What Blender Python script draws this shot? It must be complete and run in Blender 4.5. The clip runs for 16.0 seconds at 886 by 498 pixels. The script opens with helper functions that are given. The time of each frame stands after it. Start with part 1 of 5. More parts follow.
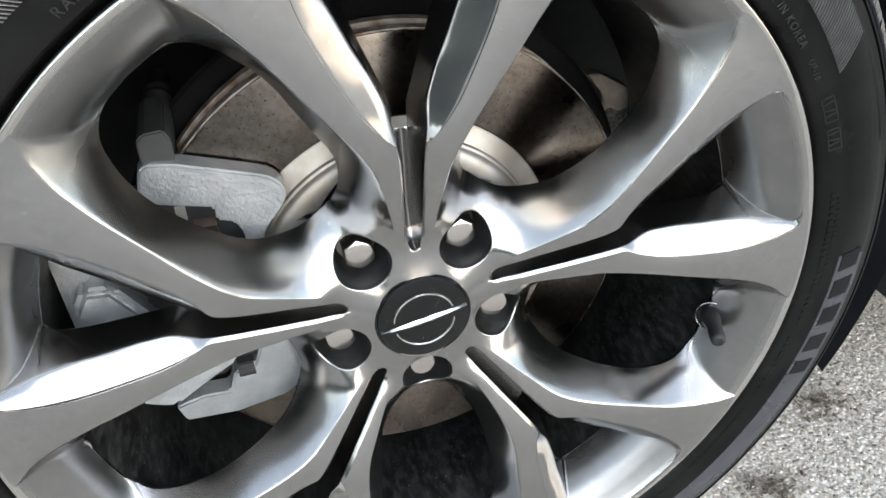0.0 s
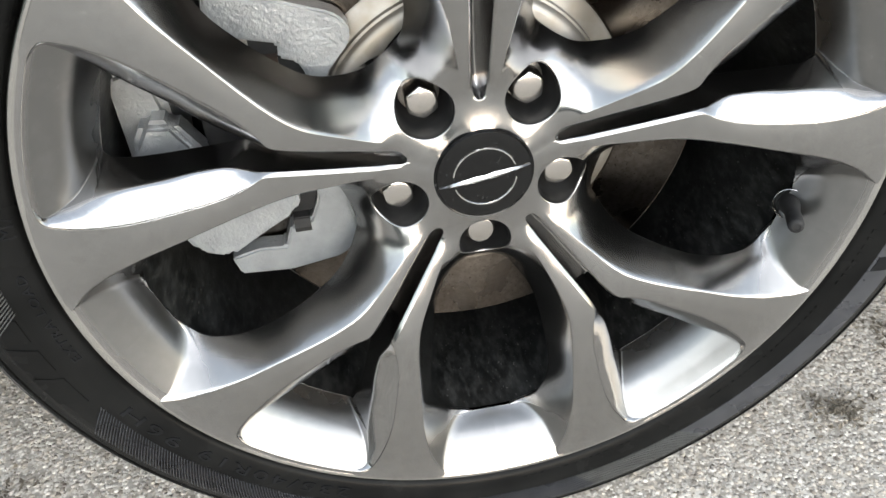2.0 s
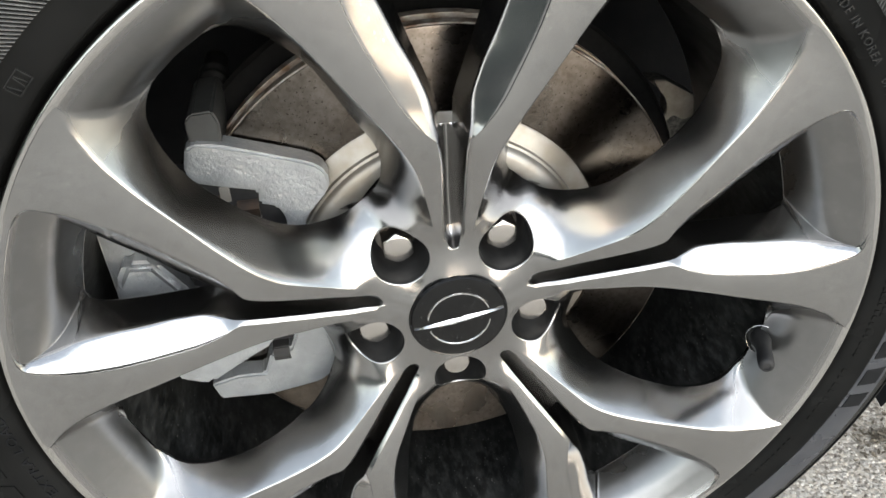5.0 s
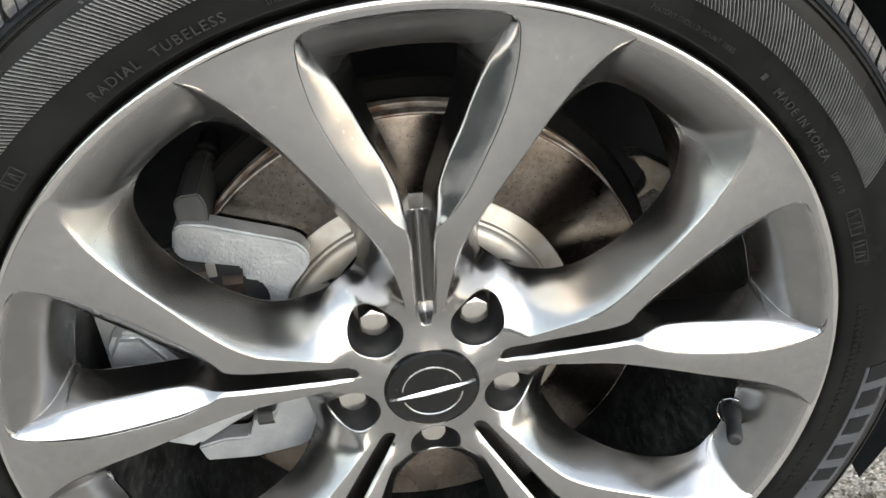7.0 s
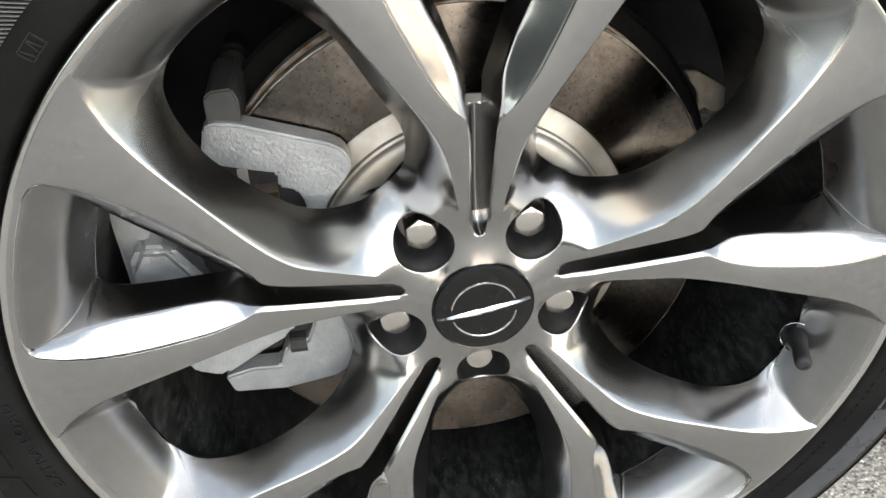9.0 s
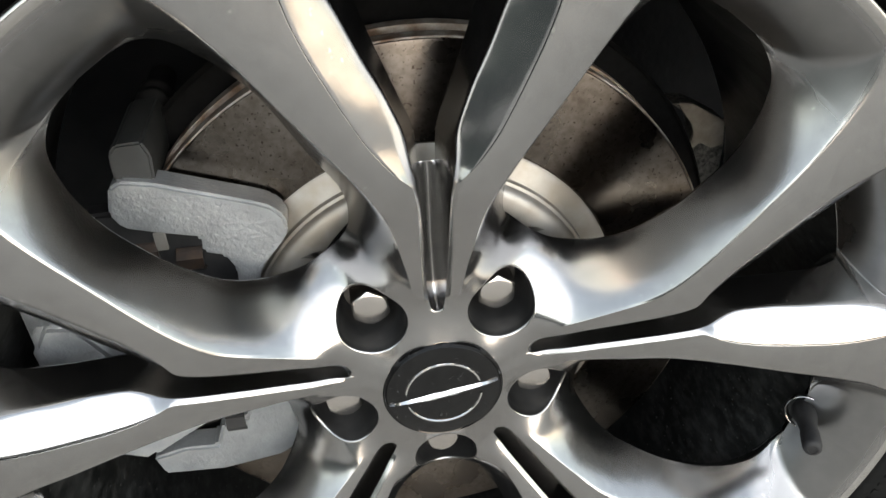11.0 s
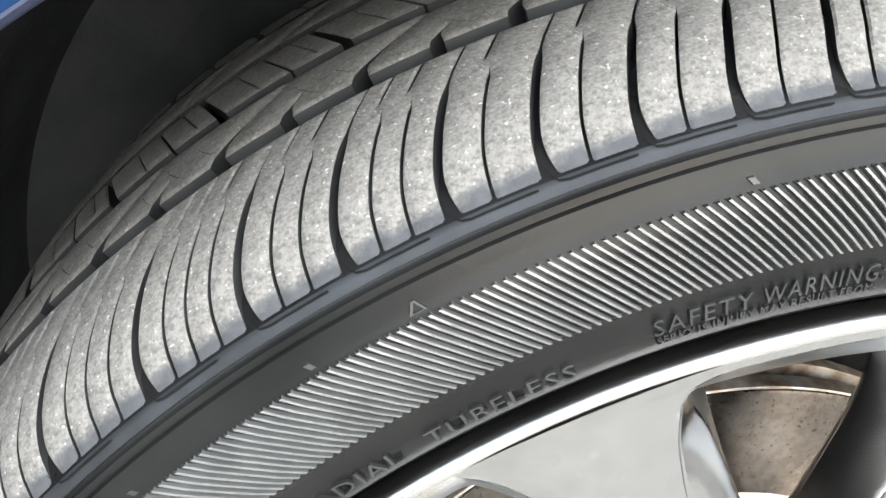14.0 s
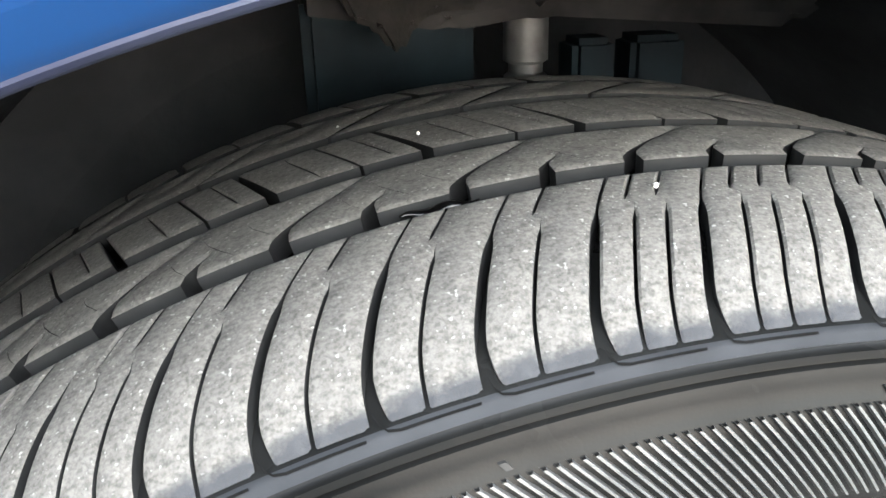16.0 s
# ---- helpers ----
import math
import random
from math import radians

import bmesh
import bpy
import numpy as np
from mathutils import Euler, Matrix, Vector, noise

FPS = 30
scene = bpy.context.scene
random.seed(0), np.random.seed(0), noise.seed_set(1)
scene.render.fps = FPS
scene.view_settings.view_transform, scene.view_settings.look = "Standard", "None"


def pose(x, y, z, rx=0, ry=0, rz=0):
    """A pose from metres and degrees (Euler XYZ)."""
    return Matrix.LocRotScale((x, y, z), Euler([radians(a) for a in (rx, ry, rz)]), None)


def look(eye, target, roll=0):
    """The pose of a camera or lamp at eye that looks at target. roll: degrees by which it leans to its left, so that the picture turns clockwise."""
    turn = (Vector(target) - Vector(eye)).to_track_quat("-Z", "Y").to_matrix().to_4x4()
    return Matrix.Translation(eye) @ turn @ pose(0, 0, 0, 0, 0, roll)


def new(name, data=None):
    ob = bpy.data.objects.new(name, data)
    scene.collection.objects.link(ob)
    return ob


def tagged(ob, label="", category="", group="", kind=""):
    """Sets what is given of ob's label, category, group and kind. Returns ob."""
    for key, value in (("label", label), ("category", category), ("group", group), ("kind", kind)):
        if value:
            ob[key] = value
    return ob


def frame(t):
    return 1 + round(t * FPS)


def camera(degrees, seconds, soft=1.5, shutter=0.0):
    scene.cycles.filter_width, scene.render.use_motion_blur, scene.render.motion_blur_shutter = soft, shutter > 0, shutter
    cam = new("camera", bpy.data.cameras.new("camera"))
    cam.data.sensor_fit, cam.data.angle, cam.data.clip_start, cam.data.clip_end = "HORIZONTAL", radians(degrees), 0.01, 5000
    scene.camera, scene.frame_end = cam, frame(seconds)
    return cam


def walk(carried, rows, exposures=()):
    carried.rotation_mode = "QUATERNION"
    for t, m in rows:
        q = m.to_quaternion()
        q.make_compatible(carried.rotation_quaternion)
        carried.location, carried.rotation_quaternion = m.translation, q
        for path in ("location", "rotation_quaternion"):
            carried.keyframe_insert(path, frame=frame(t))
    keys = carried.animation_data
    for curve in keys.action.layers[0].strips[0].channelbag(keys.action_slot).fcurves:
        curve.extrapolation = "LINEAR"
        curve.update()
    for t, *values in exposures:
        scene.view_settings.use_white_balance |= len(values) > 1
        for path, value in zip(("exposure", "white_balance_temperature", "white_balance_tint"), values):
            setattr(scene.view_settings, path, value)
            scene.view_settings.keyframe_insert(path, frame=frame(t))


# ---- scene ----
cam = camera(57.09, 16.0)
ROWS = [
    (0.0, -0.0901, -0.4105, 0.6518, 55.92, 1.45, -15.80),
    (0.5, -0.0897, -0.4269, 0.6323, 53.85, 1.43, -12.55),
    (1.0, -0.0894, -0.4331, 0.5952, 52.33, 1.54, -10.56),
    (1.5, -0.0960, -0.4322, 0.5809, 52.29, 1.52, -9.67),
    (2.0, -0.0918, -0.4306, 0.5934, 52.67, 1.43, -9.98),
    (2.5, -0.0857, -0.4309, 0.6153, 52.96, 1.31, -10.11),
    (3.0, -0.0863, -0.4412, 0.6203, 52.83, 0.98, -9.76),
    (3.5, -0.0812, -0.4423, 0.6075, 53.15, 0.86, -9.73),
    (4.0, -0.0643, -0.4350, 0.6100, 53.70, 0.77, -9.71),
    (4.5, -0.0610, -0.4190, 0.6325, 54.26, 0.73, -9.32),
    (5.0, -0.0701, -0.4071, 0.6492, 55.66, 0.66, -9.30),
    (5.2, -0.0699, -0.4046, 0.6550, 56.05, 0.46, -9.41),
    (7.3, -0.0409, -0.4183, 0.6836, 58.27, 0.79, -7.63),
    (7.5, -0.0484, -0.4186, 0.6827, 57.83, 0.42, -8.29),
    (8.0, -0.0599, -0.4164, 0.6569, 57.34, 0.66, -8.18),
    (8.2, -0.0788, -0.4104, 0.6498, 57.24, 0.71, -8.11),
    (10.3, -0.0593, -0.3778, 0.6058, 55.53, 0.17, -8.85),
    (10.5, -0.0487, -0.3628, 0.6095, 55.63, 0.22, -8.47),
    (11.0, -0.0438, -0.3227, 0.6230, 56.06, 0.35, -8.44),
    (11.5, -0.0433, -0.2927, 0.6418, 56.26, 0.41, -8.95),
    (12.0, -0.0688, -0.2804, 0.6568, 57.45, 0.61, -8.85),
    (12.5, -0.0949, -0.2675, 0.6724, 58.47, 0.32, -8.49),
    (13.0, -0.1208, -0.2449, 0.6852, 59.40, 0.08, -8.41),
    (13.5, -0.1369, -0.2137, 0.6889, 59.83, -0.02, -8.16),
    (14.0, -0.1422, -0.1880, 0.6937, 61.78, 1.18, -8.88),
    (14.5, -0.1330, -0.1697, 0.6990, 64.62, 1.34, -10.11),
    (15.0, -0.1224, -0.1616, 0.7026, 66.96, 1.17, -10.82),
    (15.5, -0.1049, -0.1581, 0.7076, 68.59, 0.95, -11.55),
    (16.0, -0.0887, -0.1608, 0.7124, 69.14, 1.54, -11.46),
]
walk(cam, [(t, pose(x, y, z, rx, ry, rz)) for t, x, y, z, rx, ry, rz in ROWS],
     [(0.0, 1.92, 6110, 13), (1.0, 2.02, 6330, 13), (2.5, 1.81, 6420, 12.5), (5.0, 1.86, 6420, 12.5), (8.0, 2.00, 6420, 12.5), (10.5, 1.61, 6420, 12.5), (11.5, 1.73, 6420, 12.5), (12.5, 2.37, 6400, 12.5), (13.5, 2.95, 6190, 12.5), (14.5, 3.42, 6200, 11.5), (16.0, 3.42, 6130, 12)])

# ---- world, sun ----
world = bpy.data.worlds.new("overcast")
scene.world = world
world.use_nodes = True
wn = world.node_tree
wn.nodes.clear()
w_out = wn.nodes.new("ShaderNodeOutputWorld")
w_bg = wn.nodes.new("ShaderNodeBackground")
w_sky = wn.nodes.new("ShaderNodeTexSky")
w_hsv = wn.nodes.new("ShaderNodeHueSaturation")
w_sky.sky_type = "NISHITA"
w_sky.sun_disc = False
w_sky.sun_elevation, w_sky.sun_rotation = radians(22), radians(171)
w_sky.air_density, w_sky.dust_density, w_sky.ozone_density = 2.0, 0.3, 1.0
w_hsv.inputs["Saturation"].default_value = 0.50
w_bg.inputs["Strength"].default_value = 0.15
wn.links.new(w_sky.outputs[0], w_hsv.inputs["Color"])
wn.links.new(w_hsv.outputs[0], w_bg.inputs["Color"])
wn.links.new(w_bg.outputs[0], w_out.inputs[0])
sun = new("sun", bpy.data.lights.new("sun", "SUN"))
sun.data.energy, sun.data.angle, sun.data.color = 1.05, radians(95), (1.0, 0.975, 0.935)
sun.matrix_world = look((0.35, -2.32, 0.92), (0, 0, 0))

PHASE = 2.2        # turn of the wheel, degrees
AXLE = 0.327       # height of the hub over the ground


# ---- materials ----
def mat(name, color, rough=0.5, metal=0.0, color2=None, scale=40.0, rough2=None, bump=0.0, bump_scale=400.0,
        coat=0.0, spec=0.5, island=0.0, stretch=(1, 1, 1), fine=None, lo=0.35, hi=0.65, spin=0.0, speck=None):
    m = bpy.data.materials.new(name)
    m.use_nodes = True
    t = m.node_tree
    b = t.nodes["Principled BSDF"]
    b.inputs["Base Color"].default_value = (*color, 1)
    b.inputs["Roughness"].default_value = rough
    b.inputs["Metallic"].default_value = metal
    b.inputs["Specular IOR Level"].default_value = spec
    b.inputs["Coat Weight"].default_value = coat
    b.inputs["Coat Roughness"].default_value = 0.03
    if spin:
        tan = t.nodes.new("ShaderNodeTangent")
        tan.direction_type, tan.axis = "RADIAL", "Y"
        b.inputs["Anisotropic"].default_value = spin
        b.inputs["Anisotropic Rotation"].default_value = 0.25
        t.links.new(tan.outputs[0], b.inputs["Tangent"])
    tc = t.nodes.new("ShaderNodeTexCoord")
    mp = t.nodes.new("ShaderNodeMapping")
    mp.inputs["Scale"].default_value = stretch
    t.links.new(tc.outputs["Object"], mp.inputs["Vector"])

    def tex(s, detail=5.0):
        n = t.nodes.new("ShaderNodeTexNoise")
        n.inputs["Scale"].default_value, n.inputs["Detail"].default_value = s, detail
        t.links.new(mp.outputs[0], n.inputs["Vector"])
        return n

    def ramp(src, a, c):
        r = t.nodes.new("ShaderNodeMapRange")
        r.inputs["From Min"].default_value, r.inputs["From Max"].default_value = lo, hi
        r.inputs["To Min"].default_value, r.inputs["To Max"].default_value = a, c
        t.links.new(src, r.inputs["Value"])
        return r

    n1 = tex(scale)
    if color2:
        mix = t.nodes.new("ShaderNodeMix")
        mix.data_type = "RGBA"
        mix.inputs["A"].default_value, mix.inputs["B"].default_value = (*color, 1), (*color2, 1)
        f = ramp(n1.outputs["Fac"], 0, 1)
        src = f.outputs[0]
        if fine:
            n3 = tex(fine, 3.0)
            f3 = ramp(n3.outputs["Fac"], 0, 1)
            av = t.nodes.new("ShaderNodeMath")
            av.operation = "MULTIPLY_ADD"
            av.inputs[1].default_value, av.use_clamp = 0.55, True
            half = t.nodes.new("ShaderNodeMath")
            half.operation, half.inputs[1].default_value = "MULTIPLY", 0.45
            t.links.new(src, half.inputs[0])
            t.links.new(f3.outputs[0], av.inputs[0])
            t.links.new(half.outputs[0], av.inputs[2])
            src = av.outputs[0]
        t.links.new(src, mix.inputs["Factor"])
        last = mix.outputs["Result"]
        if island:
            geo = t.nodes.new("ShaderNodeNewGeometry")
            hsv = t.nodes.new("ShaderNodeHueSaturation")
            r = t.nodes.new("ShaderNodeMapRange")
            r.inputs["To Min"].default_value, r.inputs["To Max"].default_value = 1 - island, 1 + island
            t.links.new(geo.outputs["Random Per Island"], r.inputs["Value"])
            t.links.new(r.outputs[0], hsv.inputs["Value"])
            t.links.new(last, hsv.inputs["Color"])
            last = hsv.outputs[0]
        if speck:                                         # tiny light grains
            ns = tex(speck[1], 1.0)
            fs = t.nodes.new("ShaderNodeMapRange")
            fs.inputs["From Min"].default_value, fs.inputs["From Max"].default_value = speck[2], speck[2] + 0.10
            t.links.new(ns.outputs["Fac"], fs.inputs["Value"])
            ms = t.nodes.new("ShaderNodeMix")
            ms.data_type = "RGBA"
            ms.inputs["B"].default_value = (*speck[0], 1)
            t.links.new(fs.outputs[0], ms.inputs["Factor"])
            t.links.new(last, ms.inputs["A"])
            last = ms.outputs["Result"]
        t.links.new(last, b.inputs["Base Color"])
    if rough2 is not None:
        n2 = tex(scale * 0.6)
        t.links.new(ramp(n2.outputs["Fac"], rough, rough2).outputs[0], b.inputs["Roughness"])
    if bump:
        nb = tex(bump_scale, 4.0)
        bp = t.nodes.new("ShaderNodeBump")
        bp.inputs["Strength"].default_value, bp.inputs["Distance"].default_value = 1.0, bump
        t.links.new(nb.outputs["Fac"], bp.inputs["Height"])
        t.links.new(bp.outputs[0], b.inputs["Normal"])
    return m


def chip_colours(m):
    """Gives each chip a colour of its own: tan, grey, brown or near white."""
    t = m.node_tree
    b = t.nodes["Principled BSDF"]
    old = b.inputs["Base Color"].links[0].from_socket
    geo, ramp, mix = t.nodes.new("ShaderNodeNewGeometry"), t.nodes.new("ShaderNodeValToRGB"), t.nodes.new("ShaderNodeMix")
    tones = [(0.20, 0.175, 0.145), (0.40, 0.375, 0.335), (0.50, 0.445, 0.375), (0.34, 0.32, 0.29), (0.64, 0.605, 0.55), (0.28, 0.25, 0.215), (0.52, 0.49, 0.445)]
    ramp.color_ramp.interpolation = "CONSTANT"
    while len(ramp.color_ramp.elements) < len(tones):
        ramp.color_ramp.elements.new(0.5)
    for i, c in enumerate(tones):
        ramp.color_ramp.elements[i].position, ramp.color_ramp.elements[i].color = i / len(tones), (*c, 1)
    mix.data_type = "RGBA"
    mix.inputs["Factor"].default_value = 0.88
    t.links.new(geo.outputs["Random Per Island"], ramp.inputs[0])
    t.links.new(old, mix.inputs["A"])
    t.links.new(ramp.outputs[0], mix.inputs["B"])
    t.links.new(mix.outputs["Result"], b.inputs["Base Color"])


ALLOY = mat("polished_alloy", (0.335, 0.330, 0.324), 0.16, 1.0, (0.39, 0.384, 0.377), 22, 0.22, bump=0.00001, bump_scale=900, fine=160, speck=((0.50, 0.50, 0.48), 260, 0.72))
FACET = mat("machined_facet", (0.35, 0.347, 0.344), 0.12, 1.0, (0.40, 0.396, 0.392), 30, 0.17, bump=0.00001, bump_scale=700, fine=160, speck=((0.55, 0.55, 0.54), 300, 0.72))
LIP = mat("polished_lip", (0.50, 0.485, 0.46), 0.19, 1.0, (0.56, 0.545, 0.52), 25, 0.26)
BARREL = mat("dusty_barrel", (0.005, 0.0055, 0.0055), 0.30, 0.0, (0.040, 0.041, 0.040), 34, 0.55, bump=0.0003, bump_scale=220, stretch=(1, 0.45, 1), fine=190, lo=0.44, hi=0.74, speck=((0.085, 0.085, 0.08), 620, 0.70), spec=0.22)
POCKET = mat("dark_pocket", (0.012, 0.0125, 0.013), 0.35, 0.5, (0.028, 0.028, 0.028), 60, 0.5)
CHROME = mat("chrome_nut", (0.60, 0.565, 0.53), 0.16, 1.0, (0.55, 0.52, 0.48), 150, 0.22)
CAP = mat("gloss_black", (0.003, 0.003, 0.003), 0.08, 0.0, (0.006, 0.006, 0.006), 200, 0.14, spec=0.35, speck=((0.05, 0.05, 0.05), 700, 0.70))
SILVER = mat("bright_chrome", (0.80, 0.79, 0.77), 0.12, 1.0)
RUBBER = mat("sidewall_rubber", (0.0058, 0.0059, 0.0058), 0.16, 0.0, (0.0098, 0.0099, 0.0096), 30, 0.30, bump=0.00003, bump_scale=1500, spec=0.07)
FOOT = mat("shoulder_rubber", (0.009, 0.0095, 0.0108), 0.32, 0.0, (0.015, 0.0158, 0.0175), 90, 0.5, bump=0.00003, bump_scale=1500, spec=0.22)
# Letters lighter than the sidewall: light on their edges put into the colour
LETTER = mat("edge_lit_lettering", (0.013, 0.0133, 0.013), 0.35, 0.0, (0.021, 0.021, 0.0205), 120, 0.5, spec=0.35)
# Ridges lighter than the sidewall rubber, the sky's sheen put into their colour
RIDGE = mat("ridge_sheen_rubber", (0.052, 0.053, 0.052), 0.32, 0.0, (0.076, 0.077, 0.075), 120, 0.44)
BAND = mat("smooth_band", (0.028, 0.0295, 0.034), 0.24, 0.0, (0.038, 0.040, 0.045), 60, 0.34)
TREAD = mat("dusty_tread", (0.052, 0.049, 0.045), 0.8, 0.0, (0.130, 0.123, 0.112), 480, 0.95, bump=0.00035, bump_scale=900, fine=1150, lo=0.36, hi=0.60, speck=((0.25, 0.245, 0.23), 900, 0.66))
# Bare rubber of the groove walls, darkened with the grooves' shade
GROOVE = mat("shaded_groove_rubber", (0.008, 0.0082, 0.0085), 0.65, 0.0, (0.016, 0.0163, 0.0165), 60, 0.75, spec=0.2)
DISC = mat("worn_brake_disc", (0.125, 0.112, 0.099), 0.24, 1.0, (0.075, 0.062, 0.051), 40, 0.36, bump=0.00004, bump_scale=500, fine=300, spin=0.9, speck=((0.040, 0.031, 0.024), 560, 0.64))
HAT = mat("zinc_hat", (0.36, 0.35, 0.33), 0.42, 0.75, (0.26, 0.235, 0.20), 45, 0.6)
RUST = mat("rusty_edge", (0.46, 0.43, 0.39), 0.45, 0.8, (0.18, 0.12, 0.08), 90, 0.7)
CALIPER = mat("cast_silver_paint", (0.27, 0.285, 0.295), 0.32, 0.55, (0.34, 0.355, 0.365), 60, 0.44, bump=0.0008, bump_scale=420)
CLIP = mat("brown_clip", (0.060, 0.040, 0.028), 0.35, 0.7, (0.035, 0.028, 0.024), 120, 0.5)
BLACKPART = mat("black_part", (0.010, 0.010, 0.011), 0.5, 0.0, (0.024, 0.024, 0.024), 50, 0.7, spec=0.25)
MARK = mat("dark_mark", (0.006, 0.0063, 0.007), 0.4, 0.0, (0.010, 0.0104, 0.0115), 60, 0.5, spec=0.10)
# The bracket's silver made darker for its lug, shade put into the colour
DARKCAST = mat("shaded_cast_silver", (0.026, 0.028, 0.028), 0.5, 0.3, (0.046, 0.048, 0.048), 50, 0.6)
ROUGHCAST = mat("rough_dark_casting", (0.040, 0.039, 0.035), 0.7, 0.1, (0.17, 0.16, 0.145), 330, 0.8, bump=0.0008, bump_scale=420)
PADFACE = mat("dirty_machined_pad", (0.40, 0.365, 0.31), 0.5, 0.1, (0.26, 0.23, 0.19), 90, 0.65)
# Flat black; on the tyre it paints the shade of foot lines and sipes
CUT = mat("cut_line_black", (0.003, 0.003, 0.003), 0.9, 0.0, (0.006, 0.006, 0.006), 200, 0.95, spec=0.1)
BLUE = mat("blue_paint", (0.0, 0.017, 0.066), 0.30, 0.0, (0.0, 0.0205, 0.079), 12, 0.28, spec=0.2, coat=0.12)
# Paler tint in place of the light that the arch lip reflects
LIPEDGE = mat("lip_reflection_tint", (0.020, 0.024, 0.046), 0.4, 0.0, (0.013, 0.016, 0.036), 30, 0.5, spec=0.3)
DULLBLUE = mat("dull_blue_paint", (0.014, 0.027, 0.036), 0.6, 0.0, (0.006, 0.011, 0.015), 10, 0.7, spec=0.1)
LINER = mat("liner_plastic", (0.020, 0.022, 0.025), 0.7, 0.0, (0.031, 0.034, 0.038), 20, 0.85, bump=0.0006, bump_scale=120, spec=0.15)
STRUTM = mat("dull_strut_metal", (0.20, 0.205, 0.21), 0.5, 0.6, (0.13, 0.13, 0.13), 60, 0.65)
GROUND = mat("chip_seal", (0.22, 0.205, 0.182), 0.9, 0.0, (0.44, 0.415, 0.375), 420, 0.95, bump=0.00025, bump_scale=520, fine=900)
STONE = mat("stone_chips", (0.37, 0.355, 0.33), 0.85, 0.0, (0.50, 0.48, 0.45), 260, 0.95, bump=0.0003, bump_scale=900)
chip_colours(STONE)


def ground_cells(m):
    """Fine chips of many tones between the larger stones."""
    t = m.node_tree
    b = t.nodes["Principled BSDF"]
    old = b.inputs["Base Color"].links[0].from_socket
    tc, vor, ramp, mix = (t.nodes.new("ShaderNode" + k) for k in ("TexCoord", "TexVoronoi", "ValToRGB", "Mix"))
    vor.inputs["Scale"].default_value = 300
    t.links.new(tc.outputs["Object"], vor.inputs["Vector"])
    tones = [(0.15, 0.13, 0.105), (0.36, 0.335, 0.295), (0.48, 0.43, 0.36), (0.30, 0.28, 0.25), (0.60, 0.565, 0.51), (0.24, 0.215, 0.18), (0.45, 0.42, 0.375)]
    ramp.color_ramp.interpolation = "CONSTANT"
    while len(ramp.color_ramp.elements) < len(tones):
        ramp.color_ramp.elements.new(0.5)
    for i, c in enumerate(tones):
        ramp.color_ramp.elements[i].position, ramp.color_ramp.elements[i].color = i / len(tones), (*c, 1)
    mix.data_type = "RGBA"
    mix.inputs["Factor"].default_value = 0.75
    t.links.new(vor.outputs["Color"], ramp.inputs[0])
    t.links.new(old, mix.inputs["A"])
    t.links.new(ramp.outputs[0], mix.inputs["B"])
    t.links.new(mix.outputs["Result"], b.inputs["Base Color"])


ground_cells(GROUND)
DIRT = mat("dry_dirt", (0.10, 0.085, 0.065), 0.95, 0.0, (0.16, 0.14, 0.11), 150, 0.98)
GRIME = mat("oily_grime", (0.006, 0.0056, 0.005), 0.8, 0.0, (0.014, 0.0125, 0.0105), 90, 0.9, bump=0.001, bump_scale=200)
WALLM = mat("underbody", (0.015, 0.015, 0.015), 0.7, 0.0, (0.03, 0.03, 0.03), 8, 0.85)


def clean_edge(m, y_clean, color):
    """Leaves the rubber bare where the tread turns into the sidewall, with an uneven border."""
    t = m.node_tree
    b = t.nodes["Principled BSDF"]
    old = b.inputs["Base Color"].links[0].from_socket
    tc, xyz, add, mr, mix = (t.nodes.new("ShaderNode" + k) for k in ("TexCoord", "SeparateXYZ", "Math", "MapRange", "Mix"))
    no = t.nodes.new("ShaderNodeTexNoise")
    no.inputs["Scale"].default_value, no.inputs["Detail"].default_value = 130, 5
    t.links.new(tc.outputs["Object"], no.inputs["Vector"])
    t.links.new(tc.outputs["Object"], xyz.inputs[0])
    add.operation, add.inputs[1].default_value = "MULTIPLY_ADD", 0.006
    t.links.new(no.outputs["Fac"], add.inputs[0])
    t.links.new(xyz.outputs["Y"], add.inputs[2])
    mr.inputs["From Min"].default_value, mr.inputs["From Max"].default_value = y_clean + 0.0022, y_clean + 0.0042
    t.links.new(add.outputs[0], mr.inputs["Value"])
    mix.data_type = "RGBA"
    mix.inputs["A"].default_value = (*color, 1)
    t.links.new(old, mix.inputs["B"])
    t.links.new(mr.outputs[0], mix.inputs["Factor"])
    t.links.new(mix.outputs["Result"], b.inputs["Base Color"])


clean_edge(TREAD, -0.0362, (0.028, 0.029, 0.032))



